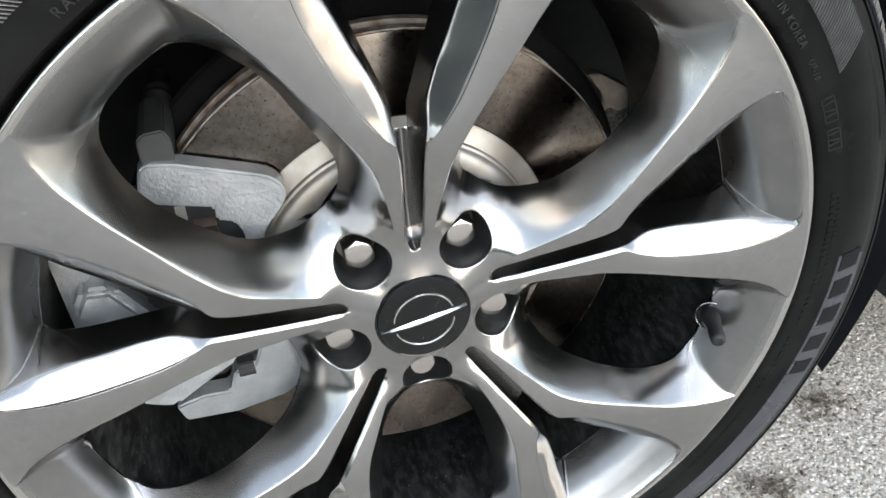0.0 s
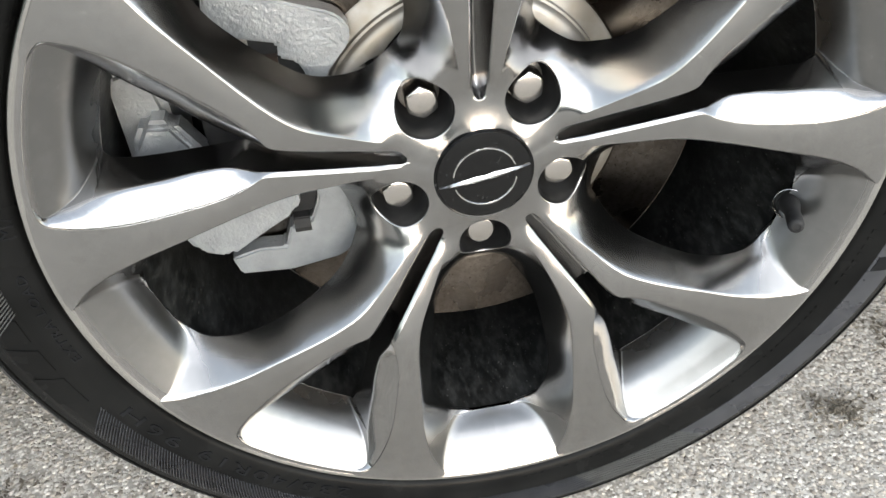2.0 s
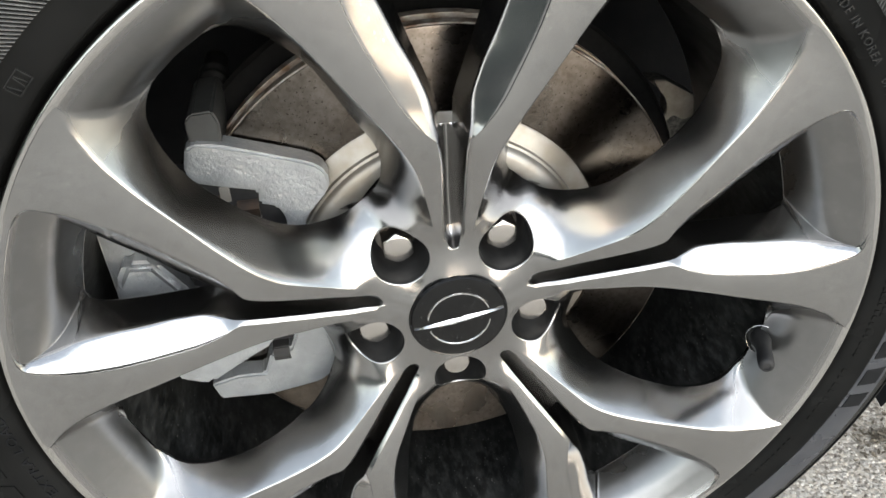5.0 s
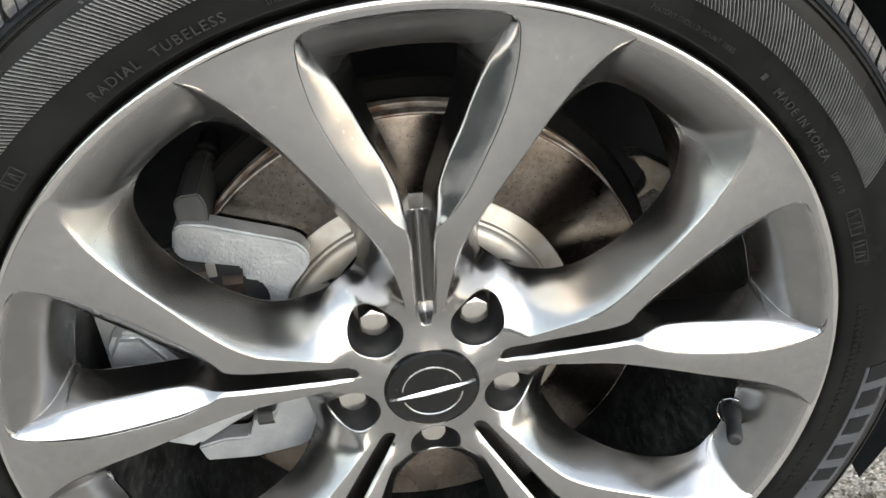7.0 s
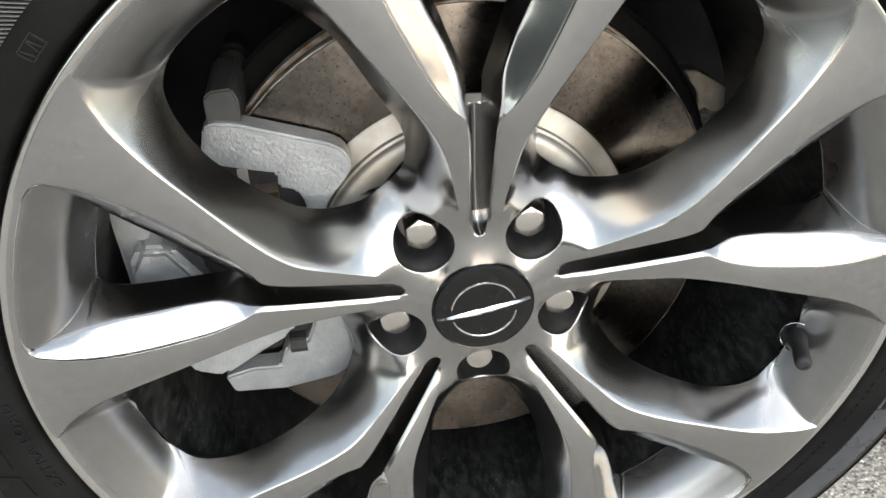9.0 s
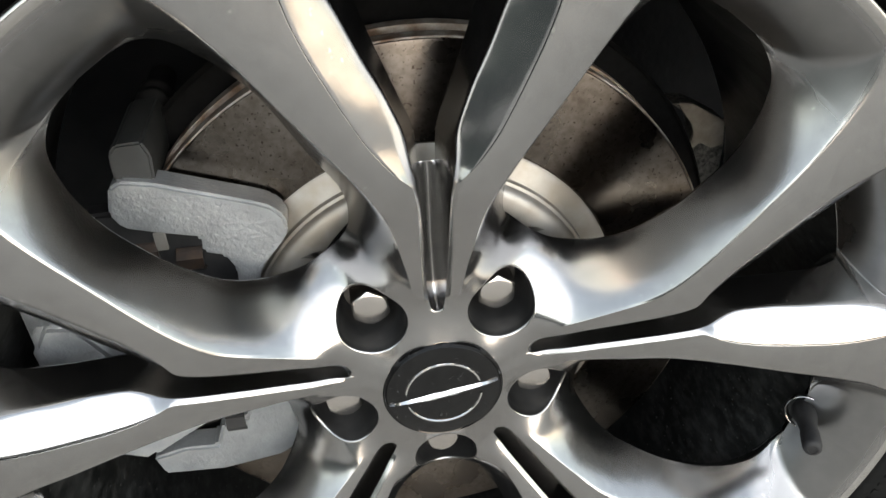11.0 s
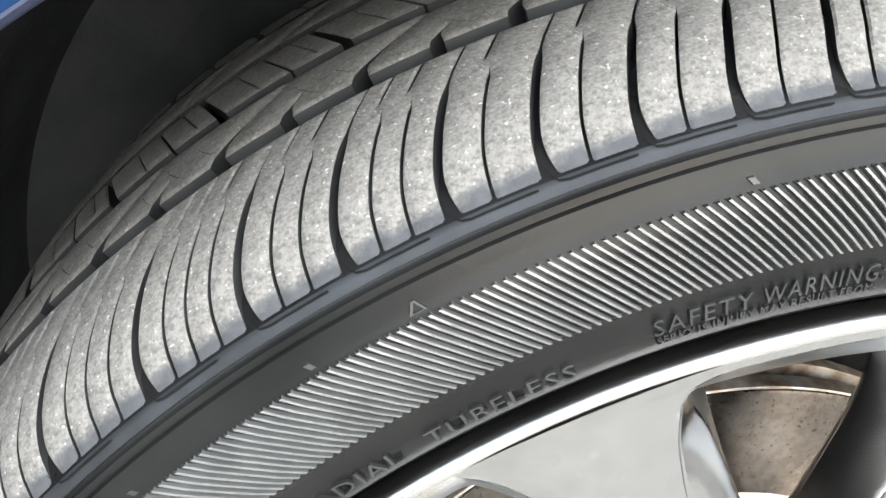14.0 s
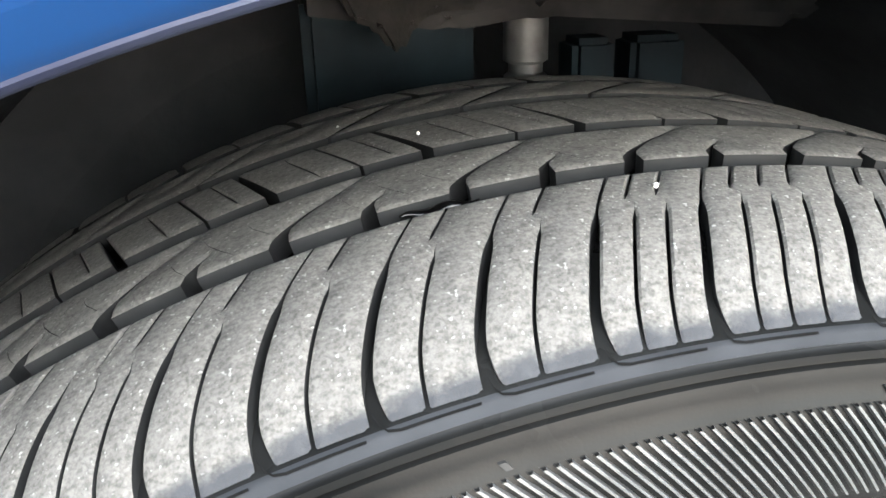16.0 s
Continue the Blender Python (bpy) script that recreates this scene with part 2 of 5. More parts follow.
def muted_well(m):
    """Faint brake-dust streaks; rim's outer well painted darker to mute the sky's reflection."""
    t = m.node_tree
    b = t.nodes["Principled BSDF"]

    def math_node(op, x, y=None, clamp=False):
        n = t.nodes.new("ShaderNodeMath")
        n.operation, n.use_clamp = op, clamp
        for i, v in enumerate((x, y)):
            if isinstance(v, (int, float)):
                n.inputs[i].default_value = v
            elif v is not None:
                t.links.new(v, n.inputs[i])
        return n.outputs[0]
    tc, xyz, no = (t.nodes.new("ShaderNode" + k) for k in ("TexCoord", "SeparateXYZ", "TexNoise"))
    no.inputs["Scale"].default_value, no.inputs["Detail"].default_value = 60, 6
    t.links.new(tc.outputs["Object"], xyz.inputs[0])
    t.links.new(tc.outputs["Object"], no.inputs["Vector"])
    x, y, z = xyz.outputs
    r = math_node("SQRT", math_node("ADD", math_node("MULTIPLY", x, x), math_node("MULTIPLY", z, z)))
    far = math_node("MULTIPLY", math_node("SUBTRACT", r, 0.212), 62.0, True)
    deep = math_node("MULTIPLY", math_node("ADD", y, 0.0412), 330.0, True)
    mute = math_node("MULTIPLY", far, deep)
    mute = math_node("MULTIPLY", mute, math_node("ADD", math_node("MULTIPLY", no.outputs["Fac"], 0.9), 0.5), True)
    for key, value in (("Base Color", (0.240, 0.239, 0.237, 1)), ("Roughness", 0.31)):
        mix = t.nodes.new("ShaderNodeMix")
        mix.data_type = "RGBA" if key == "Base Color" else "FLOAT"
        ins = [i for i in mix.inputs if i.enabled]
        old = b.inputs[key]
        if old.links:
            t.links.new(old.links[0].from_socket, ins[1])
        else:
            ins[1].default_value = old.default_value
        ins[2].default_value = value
        t.links.new(mute, ins[0])
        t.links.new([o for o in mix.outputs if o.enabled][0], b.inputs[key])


muted_well(ALLOY)

# ---- helpers of this scene ----
def mesh_from(name, verts, faces, material, smooth=True, normals=None):
    me = bpy.data.meshes.new(name)
    me.from_pydata([tuple(map(float, v)) for v in verts], [], [tuple(int(i) for i in f) for f in faces])
    me.materials.append(material)
    if smooth:
        me.polygons.foreach_set("use_smooth", [True] * len(me.polygons))
    me.update()
    if normals is not None:
        me.normals_split_custom_set_from_vertices([tuple(map(float, n)) for n in normals])
    return me


def place(name, me, parent=None, label="", m=None):
    ob = new(name, me)
    if parent is not None:
        ob.parent = parent
    if m is not None:
        ob.matrix_basis = m
    if label:
        ob["label"] = label
    return ob


def part(name, bm, material, parent, label="", smooth=False, m=None):
    me = bpy.data.meshes.new(name)
    bmesh.ops.recalc_face_normals(bm, faces=bm.faces)
    bm.to_mesh(me)
    bm.free()
    me.materials.append(material)
    if smooth:
        me.polygons.foreach_set("use_smooth", [True] * len(me.polygons))
        me.set_sharp_from_angle(angle=radians(38))
    return place(name, me, parent, label, m)


def revolve(profile, n=180, a0=0.0, a1=360.0):
    """Points (r, y) turned about the y axis."""
    full = abs(a1 - a0) >= 359.9
    k = n if full else n + 1
    verts, faces = [], []
    for i in range(k):
        a = radians(a0 + (a1 - a0) * i / n)
        verts += [(r * math.cos(a), y, r * math.sin(a)) for r, y in profile]
    p = len(profile)
    for i in range(n):
        j = (i + 1) % k
        for q in range(p - 1):
            faces.append((i * p + q, i * p + q + 1, j * p + q + 1, j * p + q))
    return verts, faces


def revolved(name, profile, material, parent, label="", n=180, a0=0.0, a1=360.0, sharp=40, m=None):
    v, f = revolve(profile, n, a0, a1)
    me = mesh_from(name, v, f, material)
    me.set_sharp_from_angle(angle=radians(sharp))
    return place(name, me, parent, label, m)


def plate(points, y0, y1, bevel=0.002, segments=2):
    """A plate with the outline (x, z), from depth y0 to y1, its edges rounded."""
    bm = bmesh.new()
    lo = [bm.verts.new((x, y0, z)) for x, z in points]
    f = bm.faces.new(lo)
    r = bmesh.ops.extrude_face_region(bm, geom=[f])
    bmesh.ops.translate(bm, vec=(0, y1 - y0, 0), verts=[g for g in r["geom"] if isinstance(g, bmesh.types.BMVert)])
    if bevel:
        bmesh.ops.bevel(bm, geom=bm.edges[:], offset=bevel, segments=segments, affect="EDGES", clamp_overlap=True)
    return bm


def box(x0, x1, y0, y1, z0, z1, bevel=0.002):
    return plate([(x0, z0), (x1, z0), (x1, z1), (x0, z1)], y0, y1, bevel)


def smooth_table(xs, ys):
    """A smooth curve through the table that does not overshoot."""
    x, y = np.array(xs, float), np.array(ys, float)
    h, d = np.diff(x), np.diff(y) / np.diff(x)
    m = np.zeros(len(x))
    m[0], m[-1] = d[0], d[-1]
    for i in range(1, len(x) - 1):
        if d[i - 1] * d[i] > 0:
            a, b = 2 * h[i] + h[i - 1], h[i] + 2 * h[i - 1]
            m[i] = (a + b) / (a / d[i - 1] + b / d[i])

    def f(q):
        q = np.clip(np.asarray(q, float), x[0], x[-1])
        i = np.clip(np.searchsorted(x, q) - 1, 0, len(x) - 2)
        t = (q - x[i]) / h[i]
        return ((2 * t**3 - 3 * t**2 + 1) * y[i] + (t**3 - 2 * t**2 + t) * h[i] * m[i]
                + (3 * t**2 - 2 * t**3) * y[i + 1] + (t**3 - t**2) * h[i] * m[i + 1])
    return f


def softened(f, x0, x1, sigma, n=1600):
    """The curve f with its bends eased over the length sigma."""
    x = np.linspace(x0, x1, n)
    y = f(x)
    k = int(3 * sigma / (x[1] - x[0]))
    w = np.exp(-0.5 * (np.arange(-k, k + 1) * (x[1] - x[0]) / sigma) ** 2)
    lead = 2 * y[0] - y[k:0:-1], 2 * y[-1] - y[-2:-k - 2:-1]
    z = np.convolve(np.concatenate([lead[0], y, lead[1]]), w / w.sum(), "valid")
    return lambda q: np.interp(q, x, z)


def turned(deg):
    """Turn about the axle, anticlockwise as seen from outside."""
    return Matrix.Rotation(radians(-deg), 4, "Y")


# ---- wheel ----
wheel = tagged(new("wheel"), "polished grey alloy car wheel with five split spokes and low tyre", "car wheel")
wheel.matrix_basis = Matrix.Translation((0, 0, AXLE)) @ turned(PHASE)

# the barrel with the lip, turned about the axle
rim = revolved("rim", [(0.2538, -0.0412), (0.2552, -0.0424), (0.2572, -0.0428), (0.2586, -0.0420), (0.2590, -0.0395), (0.2582, -0.034),
                       (0.2500, -0.026), (0.2440, -0.012), (0.2400, 0.010), (0.2400, 0.16), (0.2580, 0.175), (0.2590, 0.179)],
               LIP, wheel, "polished grey alloy rim with bright outer lip", n=240, sharp=60)
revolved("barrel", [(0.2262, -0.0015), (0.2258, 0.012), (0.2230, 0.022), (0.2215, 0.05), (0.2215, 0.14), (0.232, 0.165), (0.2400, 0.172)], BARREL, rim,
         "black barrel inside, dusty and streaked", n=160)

# one pair of spokes: curves over the radius, millimetres beside the pair's middle line
t_c = smooth_table([.031, .0485, .0490, .0500, .0515, .054, .060, .080, .117, .131, .140, .155, .170, .184, .199, .212, .225, .236, .2445, .2475, .2495, .2510, .2518, .2522, .2555],
                   [1.3, 1.4, 2.9, 4.2, 5.0, 5.7, 6.4, 7.2, 8.2, 9.3, 16.0, 25.5, 32.5, 38.5, 44.5, 48.7, 51.6, 53.2, 53.4, 52.8, 51.4, 49.0, 46.0, 40.0, 40.0])
t_v = smooth_table([.031, .0485, .0490, .0500, .0515, .054, .060, .080, .117, .131, .138, .150, .168, .188, .206, .224, .2385, .250, .2555],
                   [0.9, 1.0, 1.9, 2.7, 3.3, 3.8, 4.3, 5.0, 6.0, 7.2, 9.0, 10.4, 16.0, 24.6, 31.6, 39.4, 46.8, 50.5, 50.5])
t_vb = smooth_table([.031, .050, .056, .065, .100, .131, .142, .160, .189, .210, .218, .224, .235, .245, .2555],
                    [0.5, 0.8, 2.0, 2.8, 3.6, 4.0, 4.6, 10.5, 20.5, 26.6, 28.0, 28.6, 36.0, 43.0, 46.5])
t_d = smooth_table([.031, .050, .065, .080, .095, .110, .117, .127, .140, .158, .181, .204, .227, .241, .252, .2555],
                   [7.5, 10.0, 11.8, 13.8, 16.6, 19.2, 20.8, 25.0, 31.6, 42.0, 56.0, 69.3, 84.4, 95.0, 106.5, 112.5])
t_w = smooth_table([.031, .0880, .0886, .0895, .0912, .0940, .0985, .104, .110, .117, .125, .135, .156, .165, .179, .197, .210, .2165, .2200, .2225, .2239, .2245],
                   [36, 36, 32.0, 28.4, 26.0, 24.2, 22.6, 21.1, 19.8, 19.0, 18.8, 19.3, 20.4, 20.8, 21.5, 23.4, 25.4, 26.7, 28.0, 29.5, 31.0, 32.2])
t_face = smooth_table([.031, .040, .050, .056, .065, .080, .100, .131, .160, .200, .252, .2556],
                      [-16.0, -13.5, -12.0, -12.8, -16.5, -21.0, -27.5, -35.7, -38.5, -40.4, -41.2, -42.3])
t_yw = smooth_table([.031, .040, .050, .055, .065, .073, .080, .0872, .0925, .0985, .104, .110, .117, .125, .135, .156, .197, .210, .218, .2245],
                    [-15.0, -11.0, -7.5, -5.5, -1.5, 2.5, 10.0, 20.0, 18.0, 13.5, 10.0, 7.0, 3.8, 0.3, -3.6, -9.2, -10.4, -9.5, -6.0, -1.0])
t_well = smooth_table([.200, .2220, .2235, .2272, .2320, .240, .248, .2525, .2556], [6.0, 4.5, 0.0, -12.0, -22.0, -31.0, -37.5, -40.2, -42.2])
t_pocket = smooth_table([.200, .2220, .2235, .2272, .2320, .240, .246, .2500, .2521], [6.0, 4.5, 0.0, -12.0, -22.0, -30.5, -35.6, -39.2, -41.3])
t_leaf = smooth_table([.031, .0485, .0520, .060, .117, .131, .140, .152, .190, .225, .236, .243, .249, .252, .2556], [0.0, 0.0, 1.0, 1.7, 1.9, 2.4, 6.5, 11.0, 13.0, 12.0, 10.0, 7.0, 2.8, 0.2, 0.0])
t_groove = smooth_table([.031, .0483, .0490, .0505, .0530, .060, .080, .118, .1262, .142], [0.0, 0.0, 2.6, 6.0, 10.5, 15.5, 23.0, 30.0, 32.0, 33.0])
t_vby = smooth_table([.132, .160, .200, .218, .222], [-3.0, -4.0, -4.0, -1.0, 4.0])
t_foot = smooth_table([.2245, .2275, .2305, .240, .250, .2556], [32.0, 30.8, 29.6, 27.8, 26.4, 26.4])
BULGE = 0.9          # how far the flanks swell, millimetres
V_IN, V_OUT, W_IN, W_OUT = 0.1262, 0.2222, 0.0880, 0.2245


# ease the outlines and the depths
t_d = softened(t_d, .031, .2556, .005)
t_vb, t_leaf = (softened(f, .031, .2556, .0030) for f in (t_vb, t_leaf))
t_v = softened(t_v, .031, .2556, .0008)
t_c = softened(t_c, .031, .2556, .0008)
t_yw = softened(t_yw, .031, .2245, .004)
t_face = softened(t_face, .031, .2556, .004)
loop_r = np.concatenate([np.full(60, W_IN), np.linspace(W_IN, W_OUT, 900)])
loop_a = np.radians(np.concatenate([np.linspace(36, float(t_w(W_IN + 1e-4)), 60), t_w(np.linspace(W_IN + 1e-4, W_OUT, 900))]) - 36)
loop = np.stack([loop_r * np.sin(loop_a), loop_r * np.cos(loop_a)], axis=1)
loop = np.concatenate([(loop * [-1, 1])[:0:-1], loop])
arc_len = np.concatenate([[0], np.cumsum(np.hypot(*np.diff(loop, axis=0).T))])
even = np.linspace(0, arc_len[-1], 2400)
loop = np.stack([np.interp(even, arc_len, loop[:, 0]), np.interp(even, arc_len, loop[:, 1])], axis=1)
ker = np.exp(-0.5 * (np.arange(-150, 151) * even[1] / 0.0030) ** 2)
for c in (0, 1):
    v = loop[:, c]
    v = np.concatenate([2 * v[0] - v[150:0:-1], v, 2 * v[-1] - v[-2:-152:-1]])
    loop[:, c] = np.convolve(v, ker / ker.sum(), "valid")
loop = loop[1200:]
loop_r, loop_a = np.hypot(loop[:, 0], loop[:, 1]), 36 - np.abs(np.degrees(np.arctan2(loop[:, 0], loop[:, 1])))
W_IN = float(loop_r[0])
order = np.maximum.accumulate(loop_r + 1e-9 * np.arange(len(loop_r)))


def t_w(r):
    return np.where(np.asarray(r) < W_IN, 36.0, np.interp(r, order, loop_a))


def ease(a, b, v):
    v = min(1.0, max(0.0, (v - a) / (b - a)))
    return v * v * (3 - 2 * v)


# the flank between face and window: an even skin stretched from the face's edge to the window's edge
t_yx = smooth_table([.180, .197, .2120, .2190, .2245, .2556], [-10.0, -10.4, -9.0, -6.5, -3.5, -3.0])


def skin_side(r):
    """Angle and depth of the skin's inner border, carried on past the rim's well."""
    return float(t_w(r)), float(t_yw(r)) if r < 0.19 else float(t_yx(r))


SK_R = np.concatenate([np.linspace(0.031, W_IN - 0.0004, 90), W_IN + 0.010 * (np.arange(0, 24) / 23) ** 2, np.linspace(W_IN + 0.0112, 0.2140, 90, endpoint=False), np.linspace(0.2140, 0.2270, 40, endpoint=False), np.linspace(0.2270, 0.2556, 30)])
SK_Q = np.concatenate([[0, 0.012, 0.028, 0.05, 0.08, 0.12, 0.17], np.linspace(0.22, 1, 32)])
SK_D = np.degrees(np.arcsin(t_d(SK_R) / 1000 / SK_R))
SK_W = np.array([skin_side(r)[0] for r in SK_R])
SK_A = SK_D[:, None] + (SK_W - SK_D)[:, None] * SK_Q[None]


def stretched(edge_face, edge_window, pull, weight):
    """Solves for the evenly stretched skin over the grid (r, q) by conjugate gradients."""
    nr, nq = SK_A.shape
    px, pz = SK_R[:, None] * np.sin(np.radians(SK_A)), SK_R[:, None] * np.cos(np.radians(SK_A))
    ids = np.arange(nr * nq).reshape(nr, nq)
    tri = np.concatenate([np.stack([ids[:-1, :-1], ids[1:, :-1], ids[1:, 1:]], -1).reshape(-1, 3), np.stack([ids[:-1, :-1], ids[1:, 1:], ids[:-1, 1:]], -1).reshape(-1, 3)])
    x, z = px.ravel()[tri], pz.ravel()[tri]
    bx, bz = x[:, [2, 0, 1]] - x[:, [1, 2, 0]], z[:, [2, 0, 1]] - z[:, [1, 2, 0]]
    area = np.abs(bx[:, 0] * bz[:, 1] - bx[:, 1] * bz[:, 0]) / 2 + 1e-12
    k = (bx[:, :, None] * bx[:, None, :] + bz[:, :, None] * bz[:, None, :]) / (4 * area[:, None, None])
    mass = np.bincount(tri.ravel(), np.repeat(area / 3, 3), nr * nq)
    fixed = np.zeros((nr, nq), bool)
    y = np.array(pull, float)
    fixed[:, 0], y[:, 0] = True, edge_face
    far = SK_R >= W_IN
    fixed[far, -1], y[far, -1] = True, edge_window[far]
    free, y, soft = ~fixed.ravel(), y.ravel(), (weight * 4e5).ravel() * mass

    def apply(v):
        return np.bincount(tri.ravel(), np.einsum("tij,tj->ti", k, v[tri]).ravel(), nr * nq) + soft * v
    res = (soft * pull.ravel() - apply(y)) * free
    diag = np.bincount(tri.ravel(), np.einsum("tii->ti", k).ravel(), nr * nq) + soft
    step = res / diag
    p, rz = step.copy(), float(res @ step)
    for turn in range(1100):
        ap = apply(p) * free
        al = rz / float(p @ ap)
        y, res = y + al * p, res - al * ap
        step = res / diag
        rn = float(res @ step)
        if rn < 1e-9:
            break
        p, rz = step + rn / rz * p, rn
    return y.reshape(nr, nq)


SK_FACE = np.array([float(t_face(r)) for r in SK_R])
hub_h = np.clip((SK_A - SK_D[:, None]) / (36 - SK_D[:, None]), 0, 1)
SK_PULL = SK_FACE[:, None] + (np.array([float(t_yw(min(r, W_IN))) for r in SK_R]) - SK_FACE)[:, None] * hub_h**2 * (3 - 2 * hub_h)
SK_HOLD = np.array([1 - ease(0.050, 0.074, r) for r in SK_R])[:, None] * np.ones((1, len(SK_Q)))
SKIN = stretched(SK_FACE, np.array([skin_side(r)[1] for r in SK_R]), SK_PULL, SK_HOLD)
bulge = np.array([BULGE * ease(0.075, 0.125, r) for r in SK_R])[:, None]
wide = np.radians(SK_W - SK_D)[:, None] * SK_R[:, None] * 1000 * SK_Q
SKIN = SKIN - 4 * bulge * SK_Q * (1 - SK_Q) - 1.1 * bulge / BULGE * (1 - np.exp(-wide / 0.9))


def flank(r, a):
    """Height (mm) of the flank, the hub's web and the rim's well."""
    i = int(np.clip(np.searchsorted(SK_R, r) - 1, 0, len(SK_R) - 2))
    t = float(np.clip((r - SK_R[i]) / (SK_R[i + 1] - SK_R[i]), 0, 1))
    off = np.asarray(a) - math.degrees(math.asin(float(t_d(r)) / 1000 / r))
    y = 0.0
    for j, part_of in ((i, 1 - t), (i + 1, t)):
        q = off / (SK_W[j] - SK_D[j])
        end = (SKIN[j, -1] - SKIN[j, -4]) / (SK_Q[-1] - SK_Q[-4]) if r > 0.19 else 0.0
        y = y + part_of * (np.interp(q, SK_Q, SKIN[j]) + np.clip(q - 1, 0, None) * end)
    if r > 0.19:                                          # rounded valley where the flank meets the well
        well, k = float(t_well(max(r, 0.200))), 0.8 + 8.0 * np.clip(q, 0, 1) * (1 - ease(0.240, 0.2550, r))
        h = np.clip(0.5 + 0.5 * (well - y) / k, 0, 1)
        y = well * (1 - h) + y * h - k * h * (1 - h) * np.clip(q * 6, 0, 1)
    return y


def section(r):
    """Angle (degrees) and height (m) across half a pair of spokes at the radius r."""
    def ang(mm):
        return np.degrees(np.arcsin(np.clip(mm / 1000 / r, 0, 0.99)))
    face = float(t_face(r))
    c, v, d, w = ang(float(t_c(r))), ang(float(t_v(r))), ang(float(t_d(r))), float(t_w(r))
    y_v = face + float(t_leaf(r))
    mm_vb = float(t_vb(r))
    pocket = float(t_pocket(min(r, 0.2521)))
    if r > 0.2521:                                       # past the pocket's outer edge the face closes
        pocket = y_v = face
    mm_v = min(float(t_v(r)), float(t_c(r)) - 2.6) if r > 0.23 else float(t_v(r))
    v = ang(mm_v)
    if r < V_OUT:
        y_vb = float(t_vby(r))
    else:                                                # the inner wall ends on the rim's well
        y_v = min(y_v, pocket)
        y_vb = pocket
        mm_vb = mm_v - max(0.3, (pocket - y_v) / 2.6)
    vb = ang(mm_vb)
    phi, y = [], []
    edge = ease(0.133, 0.146, r) * (r < 0.2522)       # fine cut round the leaf
    def bowl(u):
        return (1 - min(1.0, u) ** 3) ** 1.2

    def trough(p):
        return y_v + max(0.0, float(t_groove(r)) - float(t_leaf(r))) * bowl(p / v)

    for s in (0, 0.25, 0.5, 0.75, 0.95):                  # rounded groove or window
        phi.append(vb * s), y.append(trough(vb * s) if r < V_IN else y_vb)
    for s in np.linspace(0.0, 0.9, 7):                    # steep inner wall
        s = s if r > V_IN + 0.016 else 1 - (1 - s) ** 1.25
        phi.append(vb + (v - vb) * s)
        if r < V_IN:
            y.append(trough(phi[-1]))
        else:                                            # from the groove's round section to a straight wall
            round_wall = bowl(phi[-1] / v) / max(bowl(vb / v), 1e-6)
            k = ease(V_IN, V_IN + 0.016, r)
            y.append(y_v + (y_vb - y_v) * ((1 - s) * k + round_wall * (1 - k)))
    for s in (0.0, 0.04, 0.12, 0.3, 0.5, 0.7, 0.9, 0.975):      # leaf-shaped facet
        phi.append(v + (c - v) * s), y.append(y_v + (face - y_v) * s - 0.07 * (y_v - face) * math.sin(math.pi * s) + (0.4 * edge if s == 0 else 0))
    for s in (0.0, 0.009, 0.04, 0.15, 0.3, 0.47, 0.64, 0.8, 0.92, 0.975):     # flat face
        phi.append(c + (d - c) * s), y.append(face - (0.25 + 0.65 * min(1.0, max(0.0, (r - 0.12) / 0.05))) * math.sin(math.pi * s) + (0.45 * edge if s == 0 else 0))
    qs = np.concatenate([[0, 0.015, 0.035, 0.065, 0.1, 0.145], np.linspace(0.2, 1, 18)])
    more = np.linspace(0, 1, 13)[1:]
    if r <= W_OUT:                                       # flank down to the window or the hub
        split = float(np.interp(r, [.185, .2235], [0.7, 0.98]))
        cols = d + (w - d) * np.concatenate([qs * split, split + (1 - split) * more])
    else:                                                # flank down to the rim's well
        foot = max(float(t_foot(r)), d + 0.12)
        cols = np.concatenate([d + (foot - d) * qs, foot + (36 - foot) * more])
    drop = flank(r, cols)
    drop[1] += 0.25 * ease(0.085, 0.100, r) * (1 - ease(0.240, 0.252, r))             # fine cut along the face's edge
    return np.array(phi + list(cols)), np.array(y + list(drop)) / 1000


def height(x, z):
    """Height of the spokes' front over a point of the wheel's plane."""
    r = math.hypot(x, z)
    a = (math.degrees(math.atan2(z, x)) - 90 + 36) % 72 - 36
    phi, y = section(r)
    return float(np.interp(abs(a), phi, y))


rows_r = np.concatenate([np.linspace(0.031, 0.0478, 20, endpoint=False), np.linspace(0.0478, 0.0540, 18, endpoint=False), np.linspace(0.0540, W_IN - 0.0005, 46), W_IN + 0.009 * (np.arange(0, 17) / 16) ** 2, np.linspace(W_IN + 0.0102, 0.216, 66, endpoint=False),
                         np.linspace(0.216, 0.222, 8, endpoint=False), [0.2221, 0.2223, 0.2234, 0.2244, 0.2246], np.linspace(0.2255, 0.2465, 24, endpoint=False), np.linspace(0.2465, 0.2515, 14), [0.2518, 0.2520, 0.2522, 0.2526], np.linspace(0.2531, 0.2556, 5)])
PHI, HGT = zip(*[section(r) for r in rows_r])
PHI, HGT = np.array(PHI), np.array(HGT)
PHI = np.concatenate([-PHI[:, :0:-1], PHI], axis=1)
HGT = np.concatenate([HGT[:, :0:-1], HGT], axis=1)
NR, NC = PHI.shape
MID = NC // 2
PP = np.stack([-rows_r[:, None] * np.sin(np.radians(PHI)), HGT, rows_r[:, None] * np.cos(np.radians(PHI))], axis=2)


